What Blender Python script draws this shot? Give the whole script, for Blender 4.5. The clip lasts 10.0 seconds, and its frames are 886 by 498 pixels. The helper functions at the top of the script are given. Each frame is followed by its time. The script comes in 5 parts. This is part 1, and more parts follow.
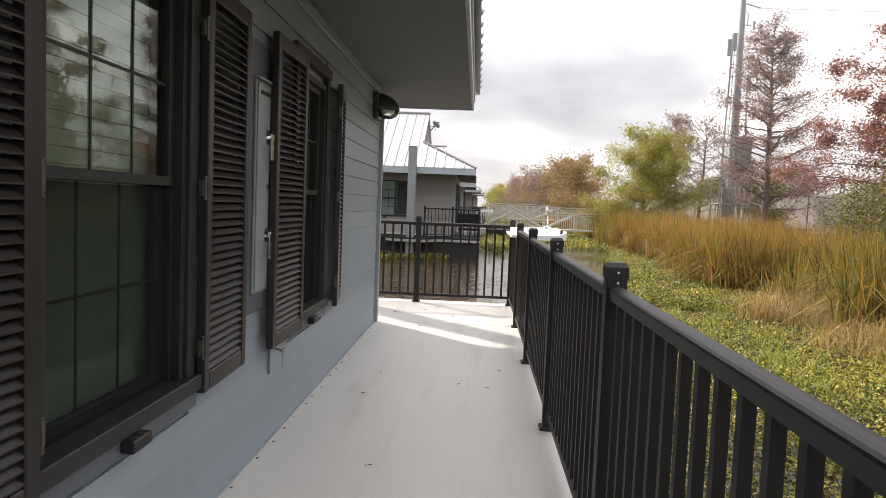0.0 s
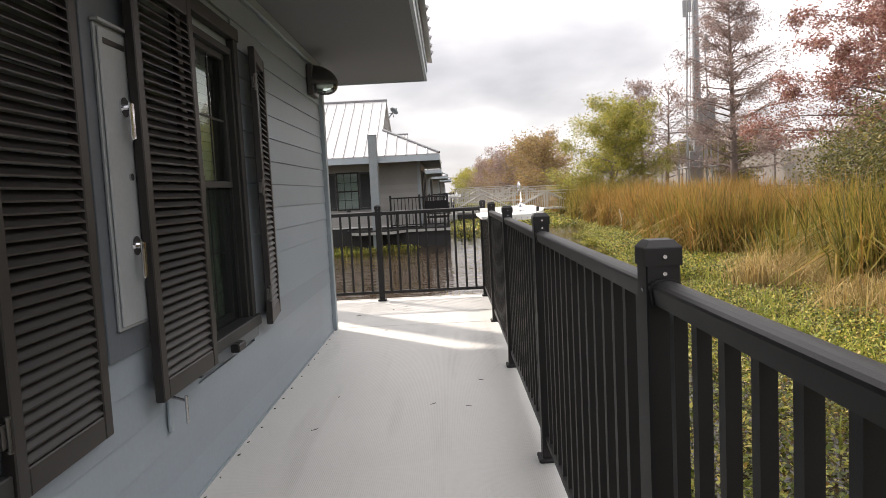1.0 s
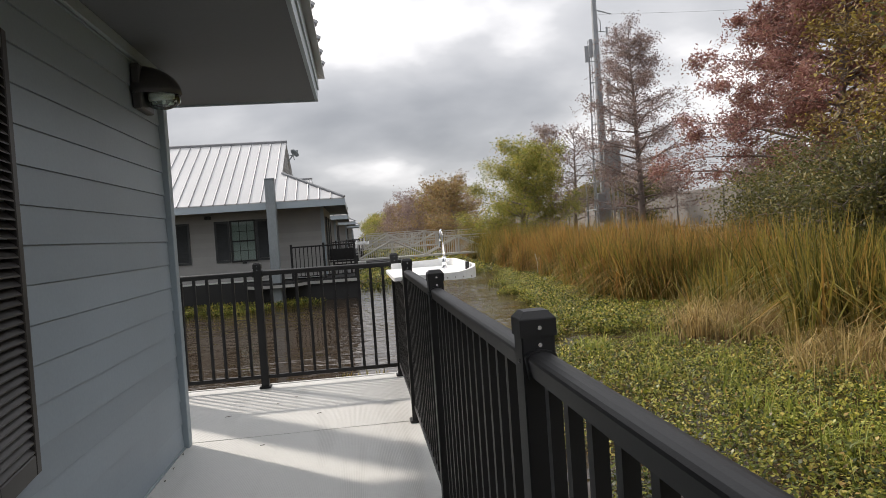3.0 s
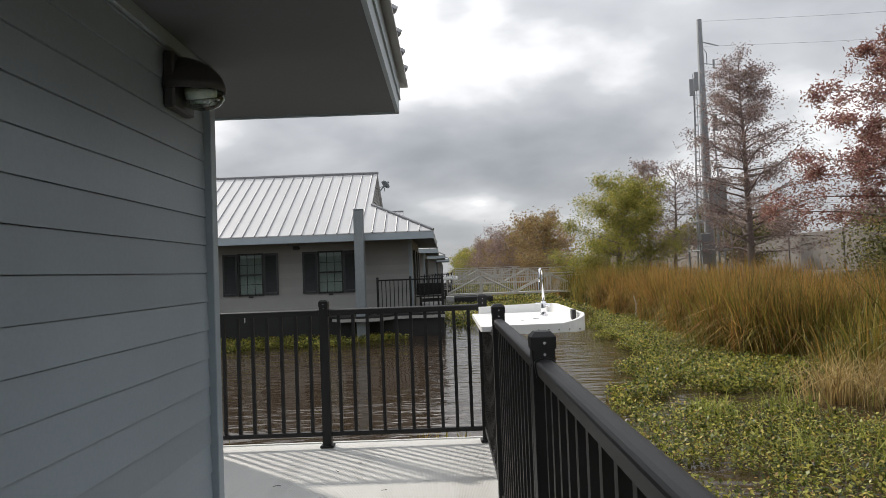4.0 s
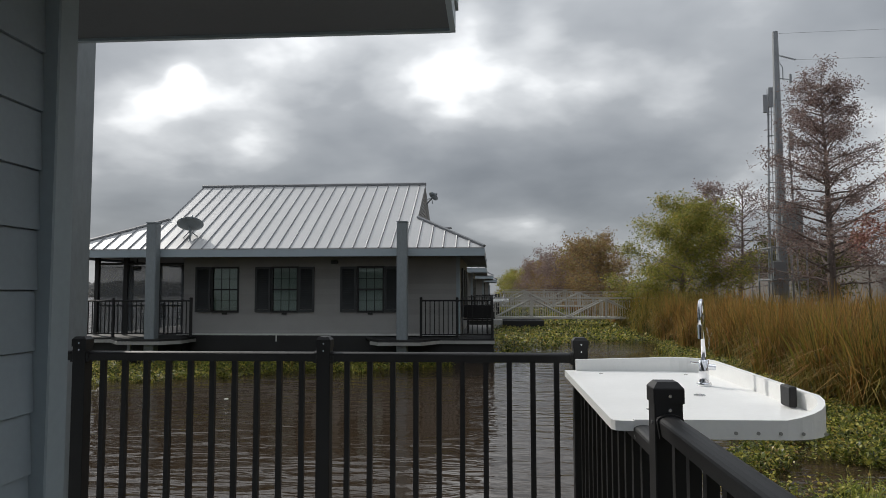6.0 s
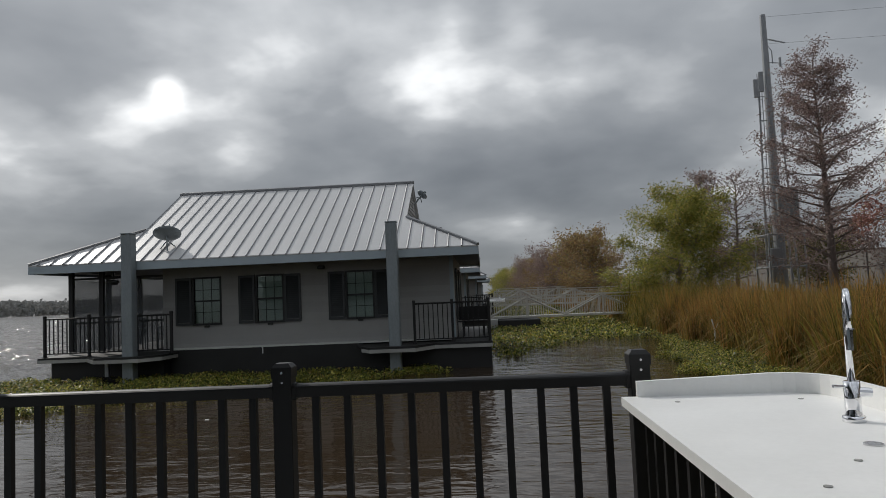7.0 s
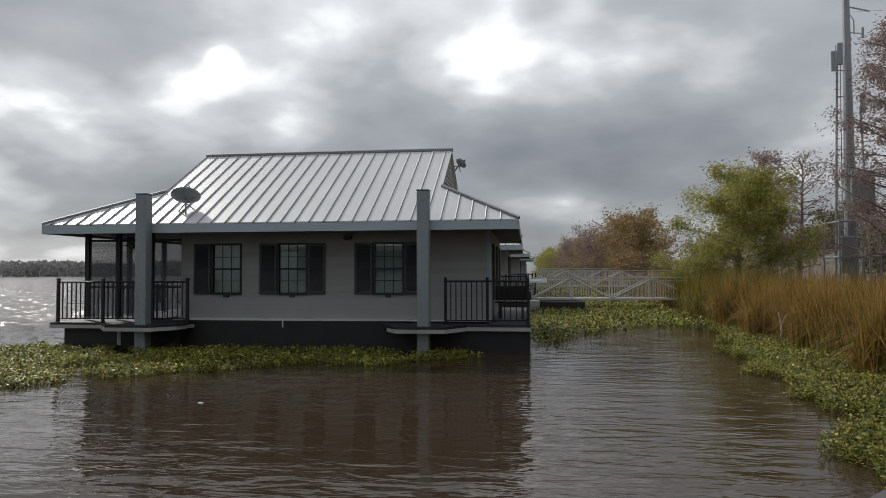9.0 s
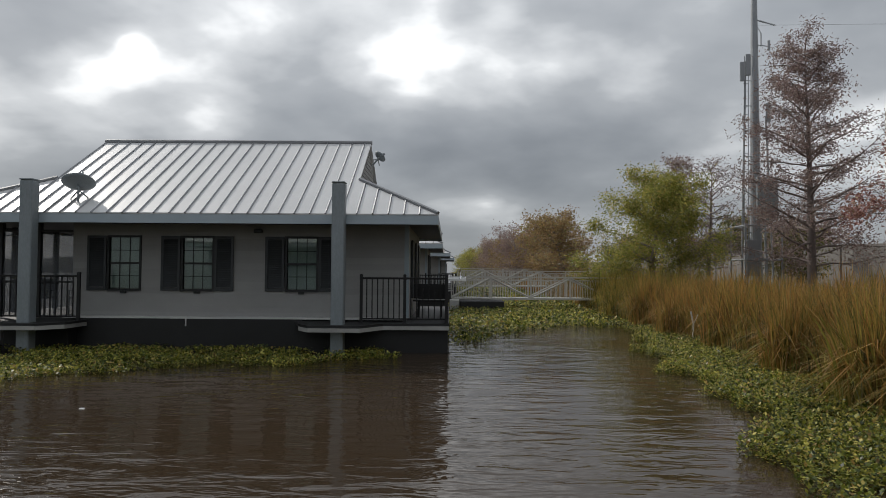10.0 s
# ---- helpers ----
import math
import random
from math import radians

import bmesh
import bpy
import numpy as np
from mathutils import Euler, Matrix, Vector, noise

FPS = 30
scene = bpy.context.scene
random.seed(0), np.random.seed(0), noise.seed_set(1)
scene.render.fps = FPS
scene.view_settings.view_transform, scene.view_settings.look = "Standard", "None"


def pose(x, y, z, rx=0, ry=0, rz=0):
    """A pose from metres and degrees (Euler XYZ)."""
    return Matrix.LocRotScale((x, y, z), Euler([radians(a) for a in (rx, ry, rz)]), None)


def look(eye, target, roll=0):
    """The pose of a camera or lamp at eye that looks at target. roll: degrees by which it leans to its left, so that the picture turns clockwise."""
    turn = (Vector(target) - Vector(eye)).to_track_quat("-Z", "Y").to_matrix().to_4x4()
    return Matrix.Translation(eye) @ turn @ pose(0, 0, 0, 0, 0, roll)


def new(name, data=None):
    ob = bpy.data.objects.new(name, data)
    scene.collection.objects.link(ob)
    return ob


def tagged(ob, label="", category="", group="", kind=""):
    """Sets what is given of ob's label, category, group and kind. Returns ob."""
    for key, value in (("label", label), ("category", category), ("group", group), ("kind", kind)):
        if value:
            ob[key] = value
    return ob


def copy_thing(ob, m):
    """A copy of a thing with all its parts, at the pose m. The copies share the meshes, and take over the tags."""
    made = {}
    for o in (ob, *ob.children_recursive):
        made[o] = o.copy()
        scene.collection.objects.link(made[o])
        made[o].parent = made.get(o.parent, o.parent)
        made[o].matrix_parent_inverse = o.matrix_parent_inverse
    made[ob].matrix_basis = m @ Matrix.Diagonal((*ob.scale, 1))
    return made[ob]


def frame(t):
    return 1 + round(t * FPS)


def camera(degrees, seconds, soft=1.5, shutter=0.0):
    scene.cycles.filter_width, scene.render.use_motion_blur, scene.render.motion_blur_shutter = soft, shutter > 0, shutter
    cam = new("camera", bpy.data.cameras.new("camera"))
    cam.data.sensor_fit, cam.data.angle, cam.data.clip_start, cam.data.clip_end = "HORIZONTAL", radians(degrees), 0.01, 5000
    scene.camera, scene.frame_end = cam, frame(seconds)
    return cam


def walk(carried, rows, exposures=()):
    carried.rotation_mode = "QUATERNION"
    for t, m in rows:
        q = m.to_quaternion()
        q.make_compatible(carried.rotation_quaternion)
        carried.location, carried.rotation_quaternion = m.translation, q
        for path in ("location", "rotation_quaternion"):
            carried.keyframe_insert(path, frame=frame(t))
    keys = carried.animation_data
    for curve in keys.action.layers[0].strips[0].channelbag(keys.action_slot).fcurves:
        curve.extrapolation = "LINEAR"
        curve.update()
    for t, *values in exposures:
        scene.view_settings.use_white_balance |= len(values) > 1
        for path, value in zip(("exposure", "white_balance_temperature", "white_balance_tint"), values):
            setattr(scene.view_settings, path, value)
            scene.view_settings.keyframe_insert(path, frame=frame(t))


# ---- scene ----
cam = camera(65.3, 10.0, soft=0.7)
PATH = [
    (0, (1.223, -0.719, 1.309), (1.128, 1.274, 1.179), 2.3),
    (0.5, (1.227, -0.243, 1.270), (1.068, 1.744, 1.103), 0.5),
    (1, (1.278, 0.234, 1.252), (1.260, 2.227, 1.089), -2.9),
    (1.5, (1.333, 0.637, 1.276), (1.451, 2.633, 1.229), -0.6),
    (2, (1.332, 1.045, 1.301), (1.619, 3.024, 1.241), -2.4),
    (2.2, (1.330, 1.230, 1.294), (1.584, 3.214, 1.280), -3.5),
    (3.3, (1.37, 2.28, 1.307), (1.611, 4.265, 1.249), -4.2),
    (3.5, (1.382, 2.468, 1.296), (1.575, 4.458, 1.303), -4.2),
    (4, (1.414, 3.0, 1.324), (1.41, 4.999, 1.39), -2.1),
    (4.5, (1.39, 3.526, 1.344), (1.402, 5.524, 1.425), -3.0),
    (5, (1.393, 4.002, 1.341), (1.263, 5.997, 1.404), -0.5),
    (5.5, (1.326, 4.544, 1.354), (1.163, 6.534, 1.470), 0.9),
    (6.8, (1.196, 5.78, 1.354), (1.099, 7.774, 1.484), -2.4),
    (7, (1.173, 5.973, 1.357), (1.063, 7.966, 1.487), -2.5),
    (7.5, (1.181, 6.433, 1.361), (0.955, 8.416, 1.487), -1.4),
    (8, (1.152, 6.888, 1.337), (0.928, 8.874, 1.405), -1.1),
    (8.5, (1.139, 7.352, 1.313), (0.849, 9.33, 1.386), -1.2),
    (9, (1.3, 7.653, 1.367), (1.057, 9.637, 1.432), -0.2),
    (9.5, (1.385, 8.048, 1.373), (1.387, 10.045, 1.472), -2.2),
    (10, (1.347, 8.233, 1.286), (1.33, 10.231, 1.352), 0.4),
]
EXPOSURES = [(0,1.2,7100,17),(1,1.2,7100,17),(2,0.64,6900,15),(3.5,0.44,6700,13),(5,0.05,6500,10),(5.5,-0.08,6450,10),(7,-0.62,6400,10),(7.5,-0.62,6400,10),(8.5,-0.28,6450,10),(10,-0.27,6450,10)]
walk(cam, [(t, look(eye, target, roll)) for t, eye, target, roll in PATH], EXPOSURES)

# ---------------------------------------------------------------- sky, sun
SUN_DIR = Vector((-0.575, 0.555, 0.600)).normalized()
BREAK_DIR = Vector((-0.403, 0.870, 0.283)).normalized()   # bright break in the clouds


def node(tree, kind, **values):
    n = tree.nodes.new(kind)
    for key, value in values.items():
        if key in n.inputs:
            n.inputs[key].default_value = value
    return n


def math_node(tree, op, a, b=None, c=None):
    n = tree.nodes.new("ShaderNodeMath")
    n.operation = op
    for i, v in enumerate((a, b, c)):
        if v is None:
            continue
        if isinstance(v, (int, float)):
            n.inputs[i].default_value = v
        else:
            tree.links.new(v, n.inputs[i])
    return n.outputs[0]


def ramp_node(tree, fac, stops, smooth=False):
    n = tree.nodes.new("ShaderNodeValToRGB")
    e = n.color_ramp.elements
    while len(e) < len(stops):
        e.new(0.5)
    for el, (p, c) in zip(e, stops):
        el.position = p
        el.color = (*c, 1) if len(c) == 3 else c
    if smooth:
        n.color_ramp.interpolation = "B_SPLINE"
    tree.links.new(fac, n.inputs[0])
    return n.outputs[0]


def make_world():
    w = bpy.data.worlds.new("cloudy_sky")
    scene.world = w
    w.use_nodes = True
    t = w.node_tree
    t.nodes.clear()
    L = t.links.new
    out = t.nodes.new("ShaderNodeOutputWorld")
    coord = t.nodes.new("ShaderNodeTexCoord")
    sep = t.nodes.new("ShaderNodeSeparateXYZ")
    L(coord.outputs["Generated"], sep.inputs[0])
    up = math_node(t, "MAXIMUM", sep.outputs[2], 0.0)
    den = math_node(t, "ADD", up, 0.30)
    comb = t.nodes.new("ShaderNodeCombineXYZ")
    L(math_node(t, "DIVIDE", sep.outputs[0], den), comb.inputs[0])
    L(math_node(t, "DIVIDE", sep.outputs[1], den), comb.inputs[1])
    comb.inputs[2].default_value = CLOUD_SEED
    n1 = node(t, "ShaderNodeTexNoise", Scale=2.3, Detail=5.0, Roughness=0.45, Distortion=0.1)
    L(comb.outputs[0], n1.inputs["Vector"])
    n2 = node(t, "ShaderNodeTexNoise", Scale=1.1, Detail=3.0, Roughness=0.5)
    L(comb.outputs[0], n2.inputs["Vector"])
    mixv = math_node(t, "ADD", math_node(t, "MULTIPLY", n1.outputs[0], 0.7), math_node(t, "MULTIPLY", n2.outputs[0], 0.3))

    def glow(direction, power, gain):
        d = t.nodes.new("ShaderNodeVectorMath")
        d.operation = "DOT_PRODUCT"
        L(coord.outputs["Generated"], d.inputs[0])
        d.inputs[1].default_value = Vector(direction).normalized()
        p = math_node(t, "POWER", math_node(t, "MAXIMUM", d.outputs["Value"], 0.0), power)
        return math_node(t, "MULTIPLY", p, gain)

    # thin cloud round the sun and a bright bank beside it
    lift = math_node(t, "ADD", glow(BREAK_DIR, 4600, 0.19), glow((-0.03, 0.94, 0.365), 1700, 0.12))
    lift = math_node(t, "ADD", lift, glow((0.065, 0.94, 0.36), 1700, 0.12))
    lift = math_node(t, "ADD", lift, glow((0.02, 0.93, 0.37), 90, 0.05))
    lift = math_node(t, "ADD", lift, glow(SUN_DIR, 12, 0.03))
    lift = math_node(t, "ADD", lift, glow((0.50, 0.80, 0.33), 7, 0.05))
    lift = math_node(t, "ADD", lift, glow((-0.63, 0.77, 0.07), 40, 0.13))
    f = math_node(t, "ADD", mixv, lift)
    cloud = ramp_node(t, f, [(0.34, (0.262, 0.282, 0.308)), (0.46, (0.338, 0.360, 0.386)), (0.57, (0.45, 0.472, 0.495)), (0.67, (0.74, 0.76, 0.775)), (0.84, (2.0, 2.0, 1.97))])
    # paler haze at the horizon
    haze = math_node(t, "POWER", math_node(t, "SUBTRACT", 1.0, math_node(t, "MINIMUM", math_node(t, "MULTIPLY", up, 6.0), 1.0)), 2.0)
    mx = t.nodes.new("ShaderNodeMix")
    mx.data_type = "RGBA"
    L(math_node(t, "MULTIPLY", haze, 0.5), mx.inputs[0])
    L(cloud, mx.inputs[6])
    mx.inputs[7].default_value = (0.42, 0.445, 0.465, 1)
    # an overcast sky is brightest overhead
    zen = math_node(t, "ADD", math_node(t, "MULTIPLY", math_node(t, "POWER", up, 1.5), ZENITH), 1.0)
    bri = t.nodes.new("ShaderNodeVectorMath")
    bri.operation = "SCALE"
    L(mx.outputs[2], bri.inputs[0])
    L(zen, bri.inputs["Scale"])
    bg = t.nodes.new("ShaderNodeBackground")
    bg.inputs[1].default_value = CLOUD_STRENGTH
    L(bri.outputs[0], bg.inputs[0])
    sky = t.nodes.new("ShaderNodeTexSky")
    sky.sky_type, sky.sun_disc = "NISHITA", False
    sky.sun_elevation = math.asin(SUN_DIR.z)
    sky.sun_rotation = math.atan2(SUN_DIR.x, SUN_DIR.y)
    bg2 = t.nodes.new("ShaderNodeBackground")
    bg2.inputs[1].default_value = 0.05
    L(sky.outputs[0], bg2.inputs[0])
    ms = t.nodes.new("ShaderNodeMixShader")
    ms.inputs[0].default_value = 0.9
    L(bg2.outputs[0], ms.inputs[1])
    L(bg.outputs[0], ms.inputs[2])
    L(ms.outputs[0], out.inputs[0])


CLOUD_SEED, CLOUD_STRENGTH, ZENITH = 3.7, 1.0, 1.8
make_world()
lamp = bpy.data.lights.new("sun", "SUN")
lamp.energy, lamp.angle, lamp.color = 2.9, radians(1.8), (1.0, 0.95, 0.87)
sun = new("sun", lamp)
sun.matrix_world = look((0, 0, 30), Vector((0, 0, 30)) - SUN_DIR)


# ---------------------------------------------------------------- materials
def material(name, colour, rough=0.6, metal=0.0, var=0.15, scale=3.0, fine=60.0, bump=0.15, spec=0.5, dist=0.002, tint=None, per=None, ramp=None, stretch=None, rvar=0.1):
    """Colour varied by a broad and a fine noise, with relief. per: 'object' or 'island' shifts pieces; ramp: colours picked at random per piece."""
    m = bpy.data.materials.new(name)
    m.use_nodes = True
    t = m.node_tree
    L = t.links.new
    b = t.nodes["Principled BSDF"]
    b.inputs["Metallic"].default_value = metal
    b.inputs["Specular IOR Level"].default_value = spec
    coord = t.nodes.new("ShaderNodeTexCoord")
    vec = coord.outputs["Object"]
    if stretch:
        mp = t.nodes.new("ShaderNodeMapping")
        mp.inputs["Scale"].default_value = stretch
        L(vec, mp.inputs[0])
        vec = mp.outputs[0]
    broad = node(t, "ShaderNodeTexNoise", Scale=scale, Detail=5.0, Roughness=0.6)
    L(vec, broad.inputs["Vector"])
    grain = node(t, "ShaderNodeTexNoise", Scale=fine, Detail=4.0, Roughness=0.6)
    L(vec, grain.inputs["Vector"])
    f = math_node(t, "ADD", math_node(t, "MULTIPLY", broad.outputs[0], 0.65), math_node(t, "MULTIPLY", grain.outputs[0], 0.35))
    rnd = None
    if per == "object":
        rnd = t.nodes.new("ShaderNodeObjectInfo").outputs["Random"]
    elif per == "island":
        rnd = t.nodes.new("ShaderNodeNewGeometry").outputs["Random Per Island"]
    c = Vector(colour)
    dark = c * (1 - var)
    light = Vector(tint) if tint else c * (1 + var)
    col = ramp_node(t, f, [(0.36, dark), (0.64, light)])
    if ramp:
        pick = ramp_node(t, rnd, ramp)
        mul = t.nodes.new("ShaderNodeMix")
        mul.data_type, mul.blend_type = "RGBA", "MULTIPLY"
        mul.inputs[0].default_value = 1.0
        L(pick, mul.inputs[6])
        L(ramp_node(t, f, [(0.36, (1 - var,) * 3), (0.64, (1 + var,) * 3)]), mul.inputs[7])
        col = mul.outputs[2]
    elif rnd:
        hsv = t.nodes.new("ShaderNodeHueSaturation")
        L(math_node(t, "ADD", math_node(t, "MULTIPLY", rnd, 0.16), 0.92), hsv.inputs["Value"])
        L(col, hsv.inputs["Color"])
        col = hsv.outputs[0]
    L(col, b.inputs["Base Color"])
    L(math_node(t, "ADD", math_node(t, "MULTIPLY", broad.outputs[0], rvar), rough - rvar / 2), b.inputs["Roughness"])
    if bump:
        bp = node(t, "ShaderNodeBump", Strength=bump, Distance=dist)
        L(grain.outputs[0], bp.inputs["Height"])
        L(bp.outputs[0], b.inputs["Normal"])
    return m


def foliage(name, ramp, rough=0.55, trans=0.25, var=0.25):
    m = material(name, (1, 1, 1), rough, 0, var, 0.6, 12, 0, 0.35, per="island", ramp=ramp)
    t = m.node_tree
    b = t.nodes["Principled BSDF"]
    out = t.nodes["Material Output"]
    tr = t.nodes.new("ShaderNodeBsdfTranslucent")
    t.links.new(b.inputs["Base Color"].links[0].from_socket, tr.inputs[0])
    ms = t.nodes.new("ShaderNodeMixShader")
    ms.inputs[0].default_value = trans
    t.links.new(b.outputs[0], ms.inputs[1])
    t.links.new(tr.outputs[0], ms.inputs[2])
    t.links.new(ms.outputs[0], out.inputs[0])
    return m


M_SIDING = material("grey_painted_siding", (0.252, 0.298, 0.335), 0.5, 0, 0.07, 1.2, 50, 0.12, per="object")
M_TRIM = material("grey_painted_trim", (0.27, 0.32, 0.35), 0.5, 0, 0.07, 1.5, 40, 0.1)
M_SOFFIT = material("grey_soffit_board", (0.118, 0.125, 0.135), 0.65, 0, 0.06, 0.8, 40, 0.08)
M_FASCIA = material("grey_fascia_metal", (0.36, 0.42, 0.46), 0.4, 0.1, 0.06, 1.5, 50, 0.05)
M_SHUTTER = material("dark_bronze_shutter_paint", (0.0175, 0.0148, 0.0138), 0.46, 0, 0.25, 4, 90, 0.1)
M_SHUTTER_FAR = material("slate_shutter_paint", (0.036, 0.040, 0.042), 0.5, 0, 0.2, 4, 60, 0.1)
M_FRAME = material("black_bronze_window_frame", (0.016, 0.017, 0.017), 0.55, 0, 0.2, 3, 60, 0.05)
M_RAIL = material("black_powder_coat", (0.012, 0.0115, 0.012), 0.5, 0.0, 0.25, 4, 300, 0.25, spec=0.38, dist=0.0008)
M_STEEL = material("bright_steel", (0.55, 0.55, 0.56), 0.25, 1.0, 0.1, 8, 90, 0.05)
M_CHROME = material("polished_chrome", (0.8, 0.8, 0.82), 0.07, 1.0, 0.04, 8, 90, 0.0)
M_CABINET = material("pale_grey_painted_steel", (0.27, 0.29, 0.30), 0.5, 0.1, 0.08, 2.5, 60, 0.05)
M_WHITE = material("white_marine_board", (0.88, 0.88, 0.865), 0.35, 0, 0.04, 4, 70, 0.06)
M_DARKMARK = material("grey_stain", (0.3, 0.3, 0.28), 0.6, 0, 0.2, 10, 80, 0)
M_ROOF = material("silver_standing_seam_metal", (0.56, 0.555, 0.55), 0.42, 0.1, 0.07, 0.9, 25, 0.04, stretch=(1, 0.3, 1))
# roof metal darkened for seams and caps; shade beside seams is in the colour
M_SEAM = material("shaded_roof_seam", (0.22, 0.225, 0.235), 0.45, 0.2, 0.08, 1.5, 25, 0.03)
M_FARWALL = material("warm_grey_siding", (0.29, 0.285, 0.275), 0.6, 0, 0.08, 1.0, 40, 0.1, per="object")
M_PILE = material("galvanised_pile_sleeve", (0.24, 0.27, 0.285), 0.5, 0.2, 0.18, 0.8, 30, 0.1, stretch=(1, 1, 0.4))
M_HULL = material("black_pontoon_plastic", (0.012, 0.012, 0.012), 0.6, 0, 0.35, 1.5, 40, 0.2)
M_DECKEDGE = material("pale_deck_edge", (0.55, 0.55, 0.53), 0.55, 0, 0.1, 2, 50, 0.1)
M_DECKRIM = material("weathered_deck_rim", (0.34, 0.335, 0.32), 0.6, 0, 0.2, 1.2, 40, 0.15)
M_LEDGE = material("weathered_ledge", (0.15, 0.14, 0.125), 0.75, 0, 0.3, 3, 40, 0.3)
M_DIM = material("dim_interior", (0.03, 0.035, 0.032), 0.8, 0, 0.2, 1, 20, 0)
M_BLIND = material("green_grey_blind", (0.42, 0.50, 0.39), 0.6, 0, 0.1, 2, 30, 0)
M_FARBLIND = material("pale_grey_blind", (0.36, 0.37, 0.38), 0.6, 0, 0.1, 2, 30, 0)
M_BRIDGE = material("mill_aluminium", (0.47, 0.455, 0.42), 0.5, 0.25, 0.1, 1.5, 40, 0.05)
M_CONCRETE = material("weathered_concrete_wall", (0.185, 0.172, 0.158), 0.85, 0, 0.25, 0.35, 12, 0.2, dist=0.01, stretch=(1, 1, 0.5))
M_GALV = material("galvanised_tower_steel", (0.30, 0.315, 0.33), 0.5, 0.4, 0.12, 0.7, 20, 0.05)
M_EARTH = material("damp_earth_and_litter", (0.12, 0.095, 0.055), 0.9, 0, 0.4, 0.25, 6, 0.5, dist=0.03)
M_BARK = material("grey_brown_bark", (0.19, 0.155, 0.14), 0.85, 0, 0.3, 2.0, 25, 0.5, dist=0.01, stretch=(1, 1, 0.25))
M_LAMP = material("bronze_lamp_casting", (0.055, 0.052, 0.052), 0.38, 0.2, 0.15, 4, 60, 0.05)
# darker blue-grey than the siding; sill aprons and the board behind the cabinet
M_APRON = material("dark_slate_board", (0.085, 0.10, 0.115), 0.5, 0, 0.12, 2, 40, 0.1)
M_PIN = material("dark_steel_pin", (0.13, 0.125, 0.12), 0.35, 0.7, 0.15, 8, 90, 0)
M_SCREEN = bpy.data.materials.new("insect_screen")
M_DIRT = material("dry_leaf_litter", (0.06, 0.045, 0.03), 0.8, 0, 0.3, 10, 60, 0)

L_HYA = foliage("hyacinth_leaf", [(0.00, (0.026, 0.035, 0.008)), (0.30, (0.079, 0.106, 0.015)), (0.52, (0.172, 0.195, 0.029)), (0.74, (0.343, 0.336, 0.055)), (0.90, (0.554, 0.466, 0.110)), (0.95, (0.436, 0.283, 0.084)), (1.00, (0.106, 0.065, 0.026))], 0.42, 0.35)
L_REED = foliage("reed_blade", [(0.00, (0.068, 0.062, 0.018)), (0.20, (0.205, 0.165, 0.041)), (0.50, (0.375, 0.236, 0.065)), (0.78, (0.359, 0.184, 0.053)), (1.00, (0.136, 0.079, 0.028))], 0.55, 0.42)
L_REEDG = foliage("green_reed_blade", [(0.00, (0.053, 0.054, 0.012)), (0.35, (0.158, 0.149, 0.028)), (0.70, (0.292, 0.225, 0.050)), (1.00, (0.316, 0.181, 0.047))], 0.55, 0.42)
L_DRY = foliage("dry_grass_blade", [(0.0, (0.150, 0.115, 0.045)), (0.5, (0.380, 0.270, 0.100)), (0.85, (0.500, 0.380, 0.170)), (1.0, (0.250, 0.140, 0.060))], 0.6, 0.42)
L_TUFT = foliage("fresh_grass_blade", [(0.0, (0.120, 0.150, 0.030)), (0.5, (0.270, 0.310, 0.055)), (0.85, (0.430, 0.430, 0.100)), (1.0, (0.420, 0.320, 0.130))], 0.5, 0.42)
# leaf colour greyed and lightened; the distance haze is put in here
L_FAR = foliage("hazed_far_shore_leaf", [(0.0, (0.21, 0.215, 0.21)), (1.0, (0.27, 0.27, 0.26))], 0.8, 0.3)
L_GREEN = foliage("willow_leaf", [(0.00, (0.150, 0.172, 0.040)), (0.45, (0.275, 0.287, 0.062)), (0.80, (0.413, 0.368, 0.085)), (1.00, (0.475, 0.333, 0.095))], 0.5, 0.5)
L_BUSH = foliage("shrub_leaf", [(0.00, (0.055, 0.060, 0.020)), (0.50, (0.122, 0.124, 0.040)), (0.85, (0.195, 0.172, 0.056)), (1.00, (0.300, 0.225, 0.070))], 0.5, 0.36)
L_RED = foliage("rust_cypress_needle", [(0.00, (0.191, 0.085, 0.076)), (0.50, (0.315, 0.151, 0.126)), (0.85, (0.383, 0.212, 0.162)), (1.00, (0.289, 0.212, 0.119))], 0.6, 0.30)
L_BROWN = foliage("sparse_cypress_needle", [(0.00, (0.177, 0.124, 0.118)), (0.50, (0.307, 0.218, 0.198)), (1.00, (0.342, 0.271, 0.218))], 0.6, 0.42)
L_AUTUMN = foliage("autumn_leaf", [(0.00, (0.160, 0.110, 0.055)), (0.35, (0.290, 0.180, 0.085)), (0.70, (0.370, 0.250, 0.110)), (1.00, (0.240, 0.240, 0.085))], 0.6, 0.42)

L_YELLOW = foliage("yellowing_leaf", [(0.00, (0.093, 0.064, 0.025)), (0.40, (0.196, 0.128, 0.043)), (0.75, (0.281, 0.200, 0.051)), (0.90, (0.365, 0.281, 0.055)), (1.00, (0.476, 0.374, 0.064))], 0.55, 0.30)


